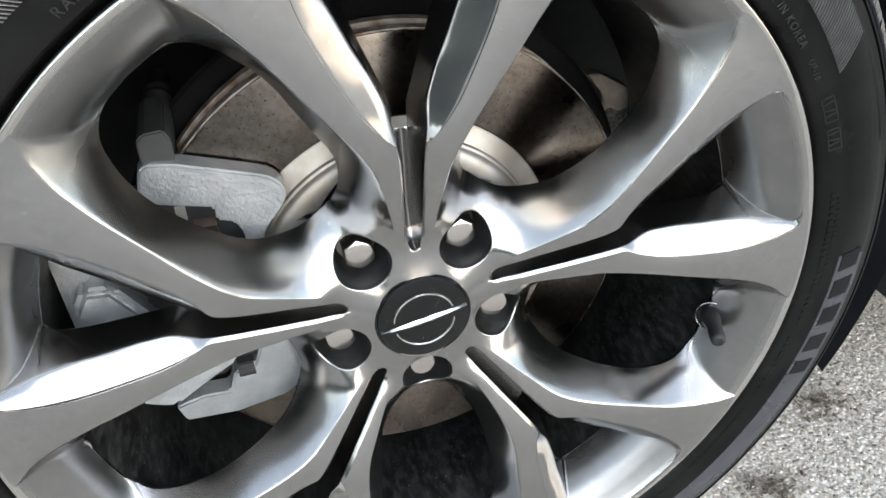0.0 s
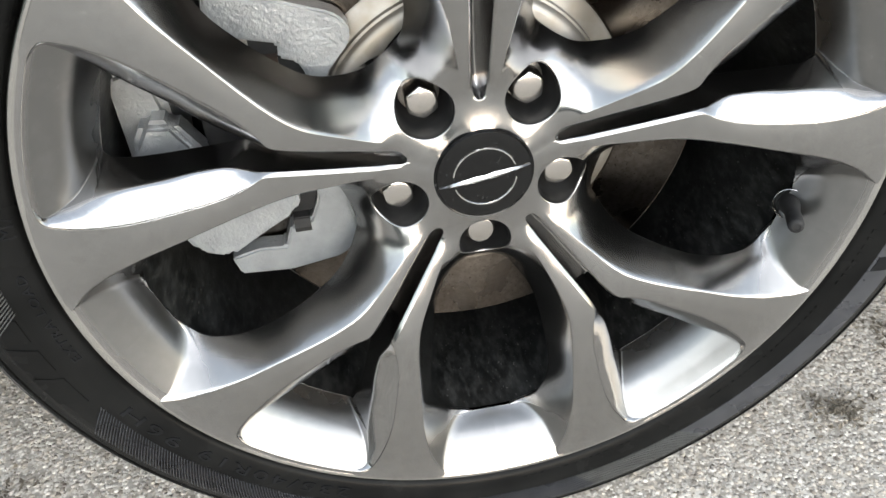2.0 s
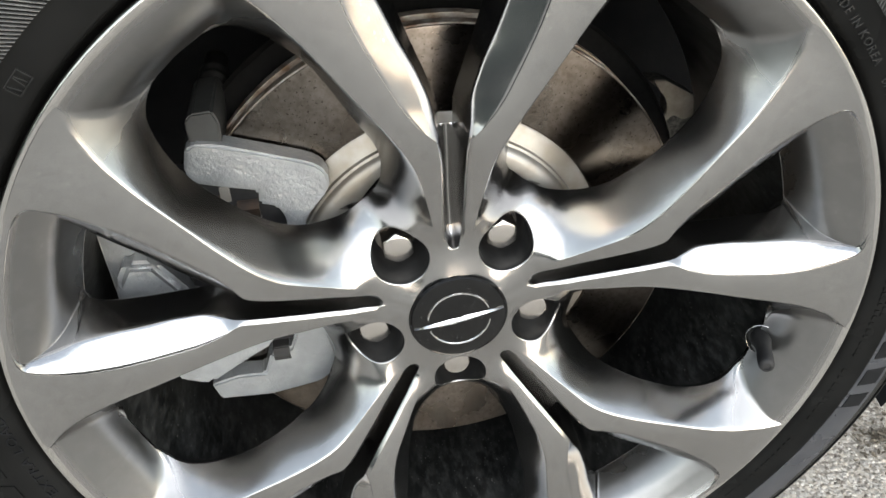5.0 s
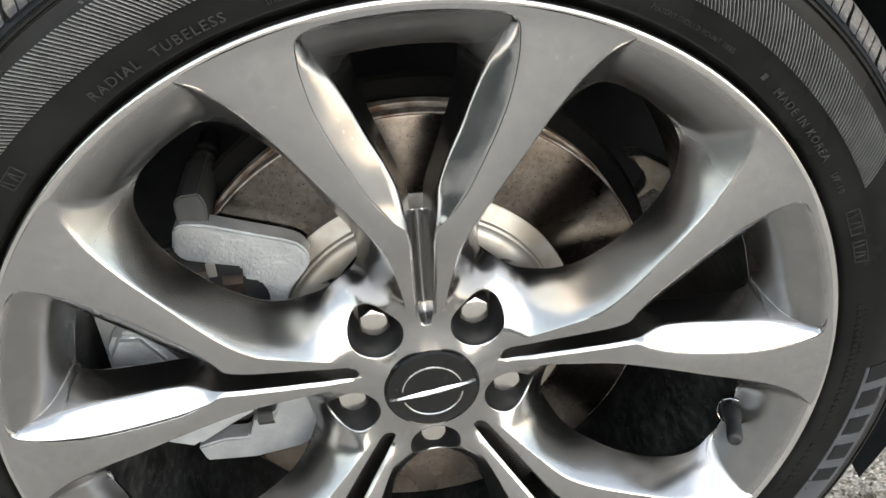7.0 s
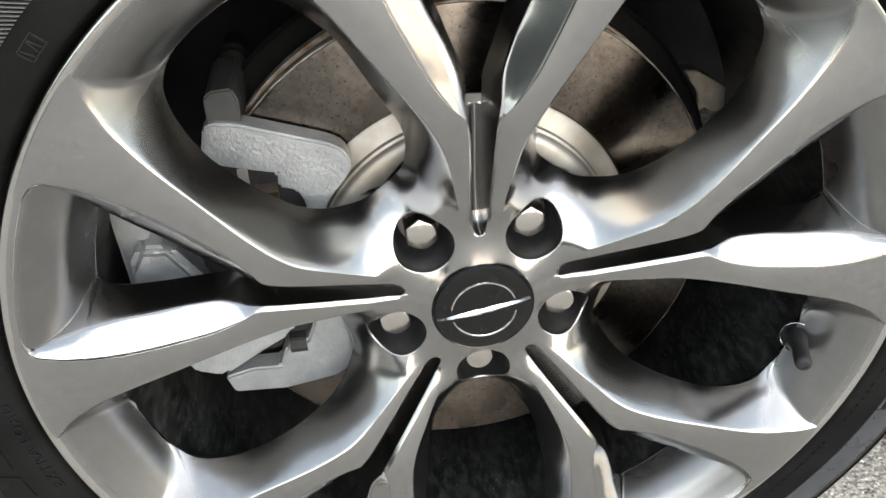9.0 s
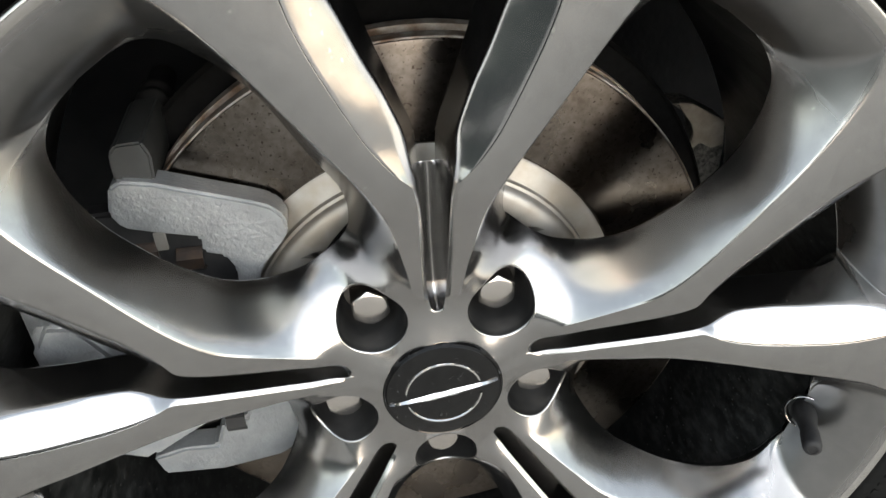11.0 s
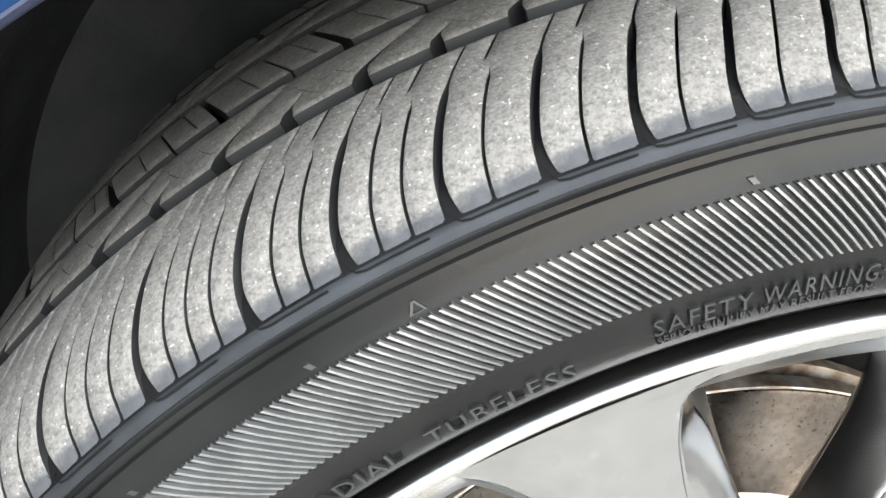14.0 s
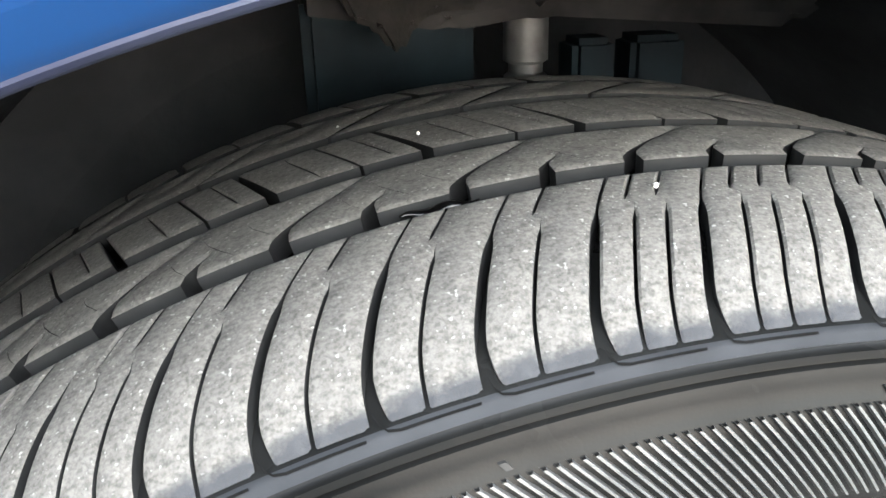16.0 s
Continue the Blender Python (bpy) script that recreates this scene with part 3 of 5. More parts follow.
def grid_normals(p, wrap=None):
    q = p
    if wrap is not None:
        q = np.concatenate([p[:, -2:-1] @ wrap, p, p[:, 1:2] @ wrap.T], axis=1)
    du = np.gradient(q, axis=1)
    dv = np.gradient(q, axis=0)
    n = np.cross(dv, du)
    n /= np.linalg.norm(n, axis=2, keepdims=True) + 1e-12
    return n[:, 1:-1] if wrap is not None else n


c72, s72 = math.cos(radians(72)), math.sin(radians(72))
NN = grid_normals(PP, np.array([[c72, 0, -s72], [0, 1, 0], [s72, 0, c72]]))
for i in range(NR):                                       # at the windows' edges the front keeps its own slope
    if W_IN < rows_r[i] < W_OUT:
        NN[i, 0], NN[i, -1] = NN[i, 1], NN[i, -2]
    if V_IN < rows_r[i] < V_OUT:
        NN[i, MID + 5], NN[i, MID - 5] = NN[i, MID + 6], NN[i, MID - 6]
i_b = int(np.argmax(rows_r > V_IN)) - 1
NN[i_b, MID - 5:MID + 6] = NN[i_b - 1, MID - 5:MID + 6]
i_v, i_w = int(np.argmax(rows_r > V_OUT)), int(np.argmax(rows_r > W_OUT))
NN[i_v, MID - 5:MID + 6] = NN[i_v + 1, MID - 5:MID + 6]
NN[i_w, :13], NN[i_w, -13:] = NN[i_w + 1, :13], NN[i_w + 1, -13:]
NUT_R, HOLE = 0.055, 0.0176
nuts_xz = [(NUT_R * math.sin(radians(36)), NUT_R * math.cos(radians(36))), (-NUT_R * math.sin(radians(36)), NUT_R * math.cos(radians(36)))]
inside = np.zeros((NR, NC), bool)
for nx, nz in nuts_xz:
    inside |= np.hypot(PP[:, :, 0] - nx, PP[:, :, 2] - nz) < HOLE
sp_faces, leaf_faces, cut_faces = [], [], []
for i in range(NR - 1):
    rm = (rows_r[i] + rows_r[i + 1]) / 2
    for j in range(NC - 1):
        k = abs(j + 0.5 - MID)
        if V_IN < rm < V_OUT and k < 5:
            continue
        q = (inside[i, j], inside[i + 1, j], inside[i + 1, j + 1], inside[i, j + 1])
        if all(q):
            continue
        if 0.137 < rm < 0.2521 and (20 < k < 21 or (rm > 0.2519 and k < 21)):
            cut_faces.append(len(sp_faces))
        elif 0.137 < rm < 0.2519 and 12 < k < 20:
            leaf_faces.append(len(sp_faces))
        sp_faces.append((i * NC + j, (i + 1) * NC + j, (i + 1) * NC + j + 1, i * NC + j + 1))
for nx, nz in nuts_xz:
    dx, dz = PP[:, :, 0] - nx, PP[:, :, 2] - nz
    dist = np.hypot(dx, dz) + 1e-9
    near = dist < HOLE
    PP[:, :, 0] = np.where(near, nx + dx / dist * HOLE, PP[:, :, 0])
    PP[:, :, 2] = np.where(near, nz + dz / dist * HOLE, PP[:, :, 2])
sp_verts, sp_norm = PP.reshape(-1, 3), NN.reshape(-1, 3)


def back_wall(edge, side=1.0):
    """The rounded underside from an edge of the front, drawn in under the metal."""
    global sp_verts, sp_norm
    e = np.array(edge)
    tan = np.gradient(e, axis=0)
    out = side * np.stack([-tan[:, 2], 0 * tan[:, 0], tan[:, 0]], axis=1)
    out /= np.linalg.norm(out, axis=1, keepdims=True) + 1e-12
    levels = []
    for deep, under in ((0, 0), (0.0010, 0.0004), (0.0030, 0.0016), (0.007, 0.005), (0.012, 0.011), (0.018, 0.020)):
        levels.append(e + np.array([0, deep, 0]) - out * under)
    g = np.stack(levels, axis=1)
    n = np.cross(np.gradient(g, axis=0), np.gradient(g, axis=1))
    n /= np.linalg.norm(n, axis=2, keepdims=True) + 1e-12
    flip = np.sum(n[:, 0] * out) < 0
    n = -n if flip else n
    base, k = len(sp_verts), g.shape[1]
    for i in range(len(e) - 1):
        for j in range(k - 1):
            f = (base + i * k + j, base + (i + 1) * k + j, base + (i + 1) * k + j + 1, base + i * k + j + 1)
            sp_faces.append(f[::-1] if flip else f)
    sp_verts = np.concatenate([sp_verts, g.reshape(-1, 3)])
    sp_norm = np.concatenate([sp_norm, n.reshape(-1, 3)])


w_rows = [i for i in range(NR) if W_IN - 0.001 <= rows_r[i] <= W_OUT]
v_rows = [i for i in range(NR) if V_IN - 0.0018 <= rows_r[i] <= V_OUT + 0.001]
v_in = [i for i in v_rows if rows_r[i] < V_OUT]
back_wall([PP[i, NC - 1] for i in w_rows])
back_wall([PP[i, 0] for i in w_rows], -1.0)
back_wall([PP[i, MID + 5] for i in v_in], -1.0)
back_wall([PP[i, MID - 5] for i in v_in])
back_wall([PP[v_rows[0], j] for j in range(MID - 5, MID + 6)], -1.0)
spoke_mesh = mesh_from("spoke", sp_verts, sp_faces, ALLOY, normals=sp_norm)
spoke_mesh.materials.append(FACET)
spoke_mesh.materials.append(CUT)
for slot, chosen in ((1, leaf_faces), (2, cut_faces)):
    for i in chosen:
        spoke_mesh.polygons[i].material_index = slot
for k in range(5):
    place("spoke", spoke_mesh, rim, "polished split spoke with leaf-shaped facets and centre groove" if k == 0 else "", turned(72 * k))

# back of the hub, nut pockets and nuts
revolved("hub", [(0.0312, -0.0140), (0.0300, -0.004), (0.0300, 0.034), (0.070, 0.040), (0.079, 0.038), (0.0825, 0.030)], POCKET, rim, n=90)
for k in range(5):
    a = radians(54 + 72 * k)
    cx, cz = NUT_R * math.cos(a), NUT_R * math.sin(a)
    verts, faces, n = [], [], 72
    for i in range(n):
        b = 2 * math.pi * i / n
        ux, uz = math.cos(b), math.sin(b)
        top = height(cx + HOLE * ux, cz + HOLE * uz)
        for rad, y in ((HOLE + 0.0009, top - 0.0001), (HOLE + 0.0002, top - 0.0004), (HOLE - 0.0004, top + 0.0006), (HOLE - 0.0010, top + 0.004), (HOLE - 0.0022, 0.020), (0.006, 0.0202)):
            verts.append((cx + rad * ux, y, cz + rad * uz))
    for i in range(n):
        j = (i + 1) % n
        for q in range(5):
            faces.append((i * 6 + q, i * 6 + q + 1, j * 6 + q + 1, j * 6 + q))
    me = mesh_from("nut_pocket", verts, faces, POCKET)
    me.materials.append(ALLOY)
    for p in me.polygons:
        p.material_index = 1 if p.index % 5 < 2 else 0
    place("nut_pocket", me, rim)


def lug_nut():
    """A closed hexagonal nut: chamfered dome, six flats and a round flange."""
    bm = bmesh.new()
    n, rings = 72, []

    def hexed(f, b):
        c = math.cos(((b + math.pi / 6) % (math.pi / 3)) - math.pi / 6)
        return f * min(0.0094 / c, 0.01070)

    def top(rad):
        return 0.0009 * (rad / 0.0085) ** 2 + max(0.0, rad - 0.0088) * 0.5
    for f in (0.12, 0.35, 0.6, 0.78, 0.86, 0.93, 0.975, 1.0):
        ring = []
        for i in range(n):
            b = 2 * math.pi * i / n
            rad = hexed(f, b)
            ring.append(bm.verts.new((rad * math.cos(b), top(rad) + (0.0003 if f == 1.0 else 0.0), rad * math.sin(b))))
        rings.append(ring)
    for f, y, rnd in ((1.0, 0.0165, 0), (1.0, 0.0170, 1), (1.0, 0.0185, 1), (1.0, 0.0205, 1)):
        ring = []
        for i in range(n):
            b = 2 * math.pi * i / n
            rad = 0.0128 if rnd else hexed(f, b)
            ring.append(bm.verts.new((rad * math.cos(b), y, rad * math.sin(b))))
        rings.append(ring)
    for p, q in zip(rings, rings[1:]):
        for i in range(n):
            bm.faces.new((p[i], p[(i + 1) % n], q[(i + 1) % n], q[i]))
    bm.faces.new(rings[0])
    bm.faces.new(rings[-1])
    return bm


nut = part("lug_nut", lug_nut(), CHROME, wheel, "chrome hexagonal lug nut", smooth=True)
for k in range(5):
    a = radians(54 + 72 * k)
    m = Matrix.Translation((NUT_R * math.cos(a), 0, NUT_R * math.sin(a))) @ turned((-3, 4, 9, -8, 14)[k])
    if k == 0:
        nut.matrix_basis = m
    else:
        place("lug_nut", nut.data, wheel, "chrome hexagonal lug nut", m)

# centre cap with plain ring and bar
cap = revolved("center_cap", [(0.0314, -0.008), (0.0314, -0.0168), (0.0308, -0.0176), (0.0300, -0.0172), (0.0296, -0.0178), (0.024, -0.0188), (0.012, -0.0196), (0.0, -0.0199)],
               CAP, wheel, "gloss black round centre cap with silver emblem", n=120)


def cap_y(x, z):
    return float(np.interp(math.hypot(x, z), [0, 0.012, 0.024, 0.0296], [-0.0199, -0.0196, -0.0188, -0.0178]))


def emblem_ring():
    bm = bmesh.new()
    n, prev = 96, None
    for a0, a1 in ((18.0, 172.0), (198.0, 352.0)):
        prev = None
        for i in range(n + 1):
            a = radians(a0 + (a1 - a0) * i / n)
            ring = []
            for rad, up in ((0.0191, 0.0), (0.0194, 0.0006), (0.0200, 0.0006), (0.0203, 0.0)):
                x, z = rad * math.cos(a), rad * math.sin(a)
                ring.append(bm.verts.new((x, cap_y(x, z) - up, z)))
            if prev:
                for q in range(3):
                    bm.faces.new((prev[q], prev[q + 1], ring[q + 1], ring[q]))
            prev = ring
    return bm


part("emblem_ring", emblem_ring(), SILVER, cap, "thin silver ring", smooth=True)


def emblem_bar():
    bm = bmesh.new()
    n, prev = 60, None
    for i in range(n + 1):
        u = -1 + 2 * i / n
        x = 0.0288 * u
        half = 0.0002 + 0.0021 * (1 - abs(u) ** 1.6) * (0.72 + 0.28 * min(1, abs(u) / 0.16))
        lift = 0.0011
        ring = []
        for z, up in ((-half, 0.0001), (-half * 0.55, lift), (half * 0.2, lift * 1.35), (half, 0.0001)):
            ring.append(bm.verts.new((x, cap_y(x, z) - up, z)))
        if prev:
            for q in range(3):
                bm.faces.new((prev[q], prev[q + 1], ring[q + 1], ring[q]))
        prev = ring
    return bm


part("emblem_bar", emblem_bar(), SILVER, cap, "silver tapered bar", smooth=True, m=turned(8.5))

# valve in a round hole of the rim's well
hole_at, tip_at = Vector((0.2168, -0.0093, -0.0663)), Vector((0.2033, -0.0411, -0.0619))
axis = (tip_at - hole_at).normalized()
valve = revolved("valve_stem", [(0.0, 0.004), (0.0074, 0.004), (0.0074, -0.002), (0.0060, -0.006), (0.0052, -0.012), (0.0048, -0.020)], BLACKPART, wheel, "black rubber tyre valve with cap", n=28,
                 m=Matrix.Translation(hole_at) @ Vector((0, -1, 0)).rotation_difference(axis).to_matrix().to_4x4())
revolved("valve_cap", [(0.0047, -0.0190), (0.0054, -0.0195), (0.0054, -0.0300), (0.0048, -0.0325), (0.0036, -0.0335), (0.0026, -0.0336), (0.0026, -0.0330), (0.0, -0.0330)], BLACKPART, valve, "worn grey valve cap", n=28)
across = Vector((hole_at.x, 0, hole_at.z)).normalized()
facing = (across * -0.62 + Vector((0, -0.78, 0))).normalized()
hole_m = Matrix.Translation(hole_at + facing * 0.0005) @ Vector((0, -1, 0)).rotation_difference(facing).to_matrix().to_4x4()
revolved("valve_hole", [(0.0118, 0.003), (0.0115, -0.0002), (0.0111, -0.0004), (0.0106, -0.0001)], ALLOY, rim, "bright edge of the valve hole", n=40, m=hole_m)
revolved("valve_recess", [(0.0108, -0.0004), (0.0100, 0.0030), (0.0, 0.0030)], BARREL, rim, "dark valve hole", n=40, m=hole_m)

# ---- tyre ----
side = [(0.2560, -0.026), (0.2600, -0.0305), (0.2612, -0.0352), (0.2628, -0.0393), (0.2655, -0.0418), (0.2745, -0.0440), (0.2812, -0.0450), (0.2822, -0.0457),
        (0.2900, -0.0462), (0.3010, -0.0455), (0.3022, -0.0446), (0.3060, -0.0437), (0.3084, -0.0429), (0.3088, -0.0417), (0.3095, -0.0415), (0.3099, -0.0430),
        (0.3112, -0.0427), (0.3116, -0.0413), (0.3122, -0.0410), (0.3126, -0.0416), (0.3140, -0.0402), (0.3152, -0.0392)]
t_side = smooth_table([p[0] for p in side[1:]], [p[1] for p in side[1:]])
base = [(0.3160, -0.0370), (0.3185, -0.0335), (0.3215, -0.0260), (0.3245, -0.015), (0.3268, 0.0), (0.3280, 0.03), (0.3284, 0.068), (0.3280, 0.11), (0.3250, 0.15), (0.3160, 0.172)]
inner = [(0.300, 0.181), (0.280, 0.182), (0.262, 0.178), (0.256, 0.170)]
tyre = revolved("tyre", side + base + inner, RUBBER, wheel, "black low-profile tyre with dusty worn tread", n=300, sharp=50)
tyre.data.materials.append(FOOT)
for p in tyre.data.polygons:                       # the shoulder's smooth foot above the fine double line
    if 18 <= p.index % (len(side + base + inner) - 1) <= 20:
        p.material_index = 1
t_tread = smooth_table([-.0392, -.0372, -.033, -.026, -.015, 0, .03, .068, .11, .14, .158, .17], [.3152, .3168, .3212, .3262, .3305, .3335, .3365, .3377, .3371, .3356, .3322, .3262])


def block(name, edges, y0, y1, depth=0.0065, ny=14, na=4, soft=0.0006):
    """A block of tread from y0 to y1, cut into lugs by sipes: edges(y) gives each lug's two angles in degrees."""
    rows = []
    for iy, y in enumerate(np.concatenate([[y0], np.linspace(y0, y1, ny), [y1]])):
        row = []
        lugs = edges(float(y))
        for n, (a0, a1) in enumerate(lugs):
            shut0 = n > 0 and lugs[n - 1][1] - a0 < 0.02             # a sipe that is closed here
            shut1 = n < len(lugs) - 1 and a1 - lugs[n + 1][0] < 0.02
            for ia in range(-1, na + 2):
                u = min(max(ia / na, 0), 1)
                if ia in (1, na - 1) and na > 3:
                    u = 0.10 if ia == 1 else 0.90
                a = radians(90 + a0 + (a1 - a0) * u)
                r = float(t_tread(y))
                shut = (shut0 and ia <= 0) or (shut1 and ia >= na)
                if iy in (0, ny + 1) or (ia < 0 or ia > na) and not shut:
                    r -= depth
                elif iy in (1, ny) or ia in (0, na) and not shut:
                    r -= soft
                row.append((r * math.cos(a), y, r * math.sin(a)))
        rows.append(row)
    w = len(rows[0])
    verts = [p for row in rows for p in row]
    faces, kind = [], []
    for i in range(len(rows) - 1):
        for j in range(w - 1):
            faces.append((i * w + j, i * w + j + 1, (i + 1) * w + j + 1, (i + 1) * w + j))
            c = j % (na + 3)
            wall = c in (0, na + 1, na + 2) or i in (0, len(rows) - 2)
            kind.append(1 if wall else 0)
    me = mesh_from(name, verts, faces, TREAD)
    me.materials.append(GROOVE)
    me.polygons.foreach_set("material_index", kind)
    me.set_sharp_from_angle(angle=radians(42))
    return me


sweep = smooth_table([-.0392, -.0367, -.0324, -.0253, -.0168, -.0045, .0086], [0.05, 0.0, -0.17, -0.66, -1.29, -2.25, -3.49])
N_SH = 80
PITCH = np.array([3.97, 4.10, 5.59, 5.70, 5.20, 4.39, 4.43, 3.94, 3.85, 3.83])      # uneven, eight times round
SIPES = [1, 2, 3, 3, 3, 2, 2, 1, 1, 1]


def shoulder(P_SH, cuts):
    """A shoulder block between two cross grooves, with one to three sipes that jog near the inner edge."""
    def edges(y):
        off = float(sweep(y))
        gap = float(np.interp(y, [-.0392, -.036, -.033, -.012, -.0075, .008], [0.62, 0.36, 0.21, 0.19, 0.06, 0.05]))
        far = float(np.interp(y, [-.0392, -.033, -.012, -.0075, .008], [0.16, 0.20, 0.19, 0.06, 0.05]))
        jog = 0.0 if y < -0.0060 else 0.42
        thin = float(np.interp(y, [-.0105, -.0095, -.0035, -.0025], [0.075, 0.006, 0.006, 0.065]))
        e = [-gap] + [-c + jog for c in cuts] + [-P_SH + far]
        return [(a + off - (thin if k else 0), b + off + (thin if k < len(e) - 2 else 0)) for k, (a, b) in enumerate(zip(e, e[1:]))]
    return block("shoulder_block", edges, -0.0388, 0.0080, ny=30)


sh_blocks = [shoulder(p, [p * c for c in ((0.47,), (0.36, 0.66), (0.29, 0.51, 0.74))[n - 1]]) for p, n in zip(PITCH, SIPES)]
A_FOOT = 98.30                       # foot of one cross groove
FEET = [A_FOOT - 45 * (k // 10) - float(PITCH[:k % 10].sum()) for k in range(N_SH)]
for k in range(N_SH):
    place("shoulder_block", sh_blocks[k % 10], tyre, "", turned(FEET[k] - 90))


def hook(y):
    return float(np.interp(y, [.0153, .0193, .0222, .0280, .0330, .0412], [0, -0.1, -0.4, -1.45, -2.6, -4.2]))


def slant(y):
    return float(np.interp(y, [.0497, .0825], [0, 1.9]))


def slant_in(y):
    return float(np.interp(y, [.0920, .1190], [0, -4.3]))


def sweep_in(y):
    return float(np.interp(y, [.1275, .1660], [0, 1.6]))


N_RIB = 49
P_R = 360 / N_RIB


def rib(name, curve, cuts, y0, y1, gap, ny=10):
    """A rib block: gap(y) is half the main groove, cuts lists (angle, half width over y)."""
    e = [0.0] + [-c for c, w in cuts] + [-P_R]
    ws = [gap] + [w for c, w in cuts] + [gap]

    def edges(y):
        off = curve(y)
        return [(a + off - ws[k](y), b + off + ws[k + 1](y)) for k, (a, b) in enumerate(zip(e, e[1:]))]
    return block(name, edges, y0, y1, ny=ny)


def width(*pairs):
    return lambda y: float(np.interp(y, [p[0] for p in pairs], [p[1] for p in pairs]))


rib_two = rib("rib_block", hook, [(3.65, width((.0153, .34), (.0189, .27), (.0211, .10), (.0237, .03), (.0250, .004)))],
              .0153, .0412, width((.0153, .42), (.0184, .36), (.0220, .20), (.0271, .09), (.0322, .05), (.0412, .04)), ny=24)
rib_mid = rib("centre_block", slant, [(2.45, width((.0512, .004), (.0527, .045), (.0760, .035), (.0785, .004))), (4.24, width((.0497, .075))), (6.0, width((.0532, .004), (.0547, .045), (.0790, .035)))],
              .0497, .0825, width((.0497, .28), (.0825, .18)), ny=16)
rib_far = rib("inner_block", slant_in, [(3.4, width((.0920, .004), (.1041, .004), (.1060, .07)))], .0920, .1190, width((.0920, .10), (.0985, .20)), ny=14)
rib_end = rib("inner_shoulder_block", sweep_in, [(3.6, width((.1275, .09)))], .1275, .1660, width((.1275, .24)))
for k in range(N_RIB):
    place("rib_block", rib_two, tyre, "", turned(103.85 - k * P_R - 90))
    place("centre_block", rib_mid, tyre, "", turned(104.0 - k * P_R - 90))
    if k < 32:
        place("inner_block", rib_far, tyre, "", turned(108.1 - (k - 8) * P_R - 90))
        place("inner_shoulder_block", rib_end, tyre, "", turned(102.3 - (k - 8) * P_R - 90))

# black ribbon as painted shade: each shoulder block's foot line, cross groove's rounded foot
fv, ff = [], []
line = [(0.42, 0.3178, -0.0377), (0.30, 0.3160, -0.0386), (0.10, 0.3150, -0.0395), (-0.30, 0.31465, -0.0399)] + [(-0.30 - 0.30 * i, 0.31465, -0.0399) for i in range(1, 10)]
for a, r, y in line:
    b = radians(90 + a - 0.45)
    for dr, dy in ((-0.00022, -0.00020), (0.00022, 0.0001)):
        fv.append(((r + dr) * math.cos(b), y + dy - 0.00028, (r + dr) * math.sin(b)))
ff = [(2 * i, 2 * i + 1, 2 * i + 3, 2 * i + 2) for i in range(len(line) - 1)]
foot_mesh = mesh_from("foot_shade_line", fv, ff, CUT)
for k in range(N_SH):
    place("foot_shade_line", foot_mesh, tyre, "", turned(FEET[k] - 90))

# thin sipes that cross the second rib the other way, and one arm of each small hook
for bend in ([(-2.75, .0293), (-2.85, .0263), (-3.15, .0216), (-3.56, .0174)], [(-6.15, .0322), (-6.40, .0280), (-6.80, .0242), (-7.1, .0212)], [(-4.2, .0335), (-4.45, .0288), (-5.0, .0229), (-5.56, .0180)]):
    sv = []
    for i in range(13):
        u = i / 12 * (len(bend) - 1)
        k = min(int(u), len(bend) - 2)
        a = bend[k][0] + (bend[k + 1][0] - bend[k][0]) * (u - k)
        y = bend[k][1] + (bend[k + 1][1] - bend[k][1]) * (u - k)
        thick = 0.00032 * math.sin(math.pi * (0.12 + 0.76 * i / 12))
        r = float(t_tread(y)) + 0.00012
        for dy in (-thick, thick):
            b = radians(90 + a + dy * 20)
            sv.append((r * math.cos(b), y + dy, r * math.sin(b)))
    # sipes are flat black ribbons, their shade put into the colour
    sipe = mesh_from("sipe", sv, [(2 * i, 2 * i + 1, 2 * i + 3, 2 * i + 2) for i in range(12)], CUT)
    for k in range(N_RIB):
        place("sipe", sipe, tyre, "", turned(103.85 - k * P_R - 90))

# slanted ridges of the sidewall band
N_RIDGE = 768
rv, rf, low = [], [], []
for k in range(N_RIDGE):
    a = 360 / N_RIDGE * k
    if a > 300 or a < 28 or 186 < a < 203:
        continue
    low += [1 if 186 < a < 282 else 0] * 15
    n = len(rv)
    for i in range(6):
        s = i / 5
        r = 0.2818 + (0.3016 - 0.2818) * s
        am = a + 3.1 * s
        y = float(t_side(r)) + 0.0001
        for da, up in ((-0.150, -0.0002), (-0.120, 0.0013), (0.015, 0.0014), (0.085, -0.0002)):
            b = radians(am + da)
            rv.append((r * math.cos(b), y - up, r * math.sin(b)))
    for i in range(5):
        for q in range(3):
            rf.append((n + 4 * i + q, n + 4 * i + q + 1, n + 4 * i + q + 5, n + 4 * i + q + 4))
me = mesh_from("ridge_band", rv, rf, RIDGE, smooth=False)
me.materials.append(BAND)                          # darker band colour at the lower left; elsewhere the painted sheen stays
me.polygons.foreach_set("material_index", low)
tagged(place("ridge_band", me, tyre, "band of fine slanted ridges"), kind="stuff")


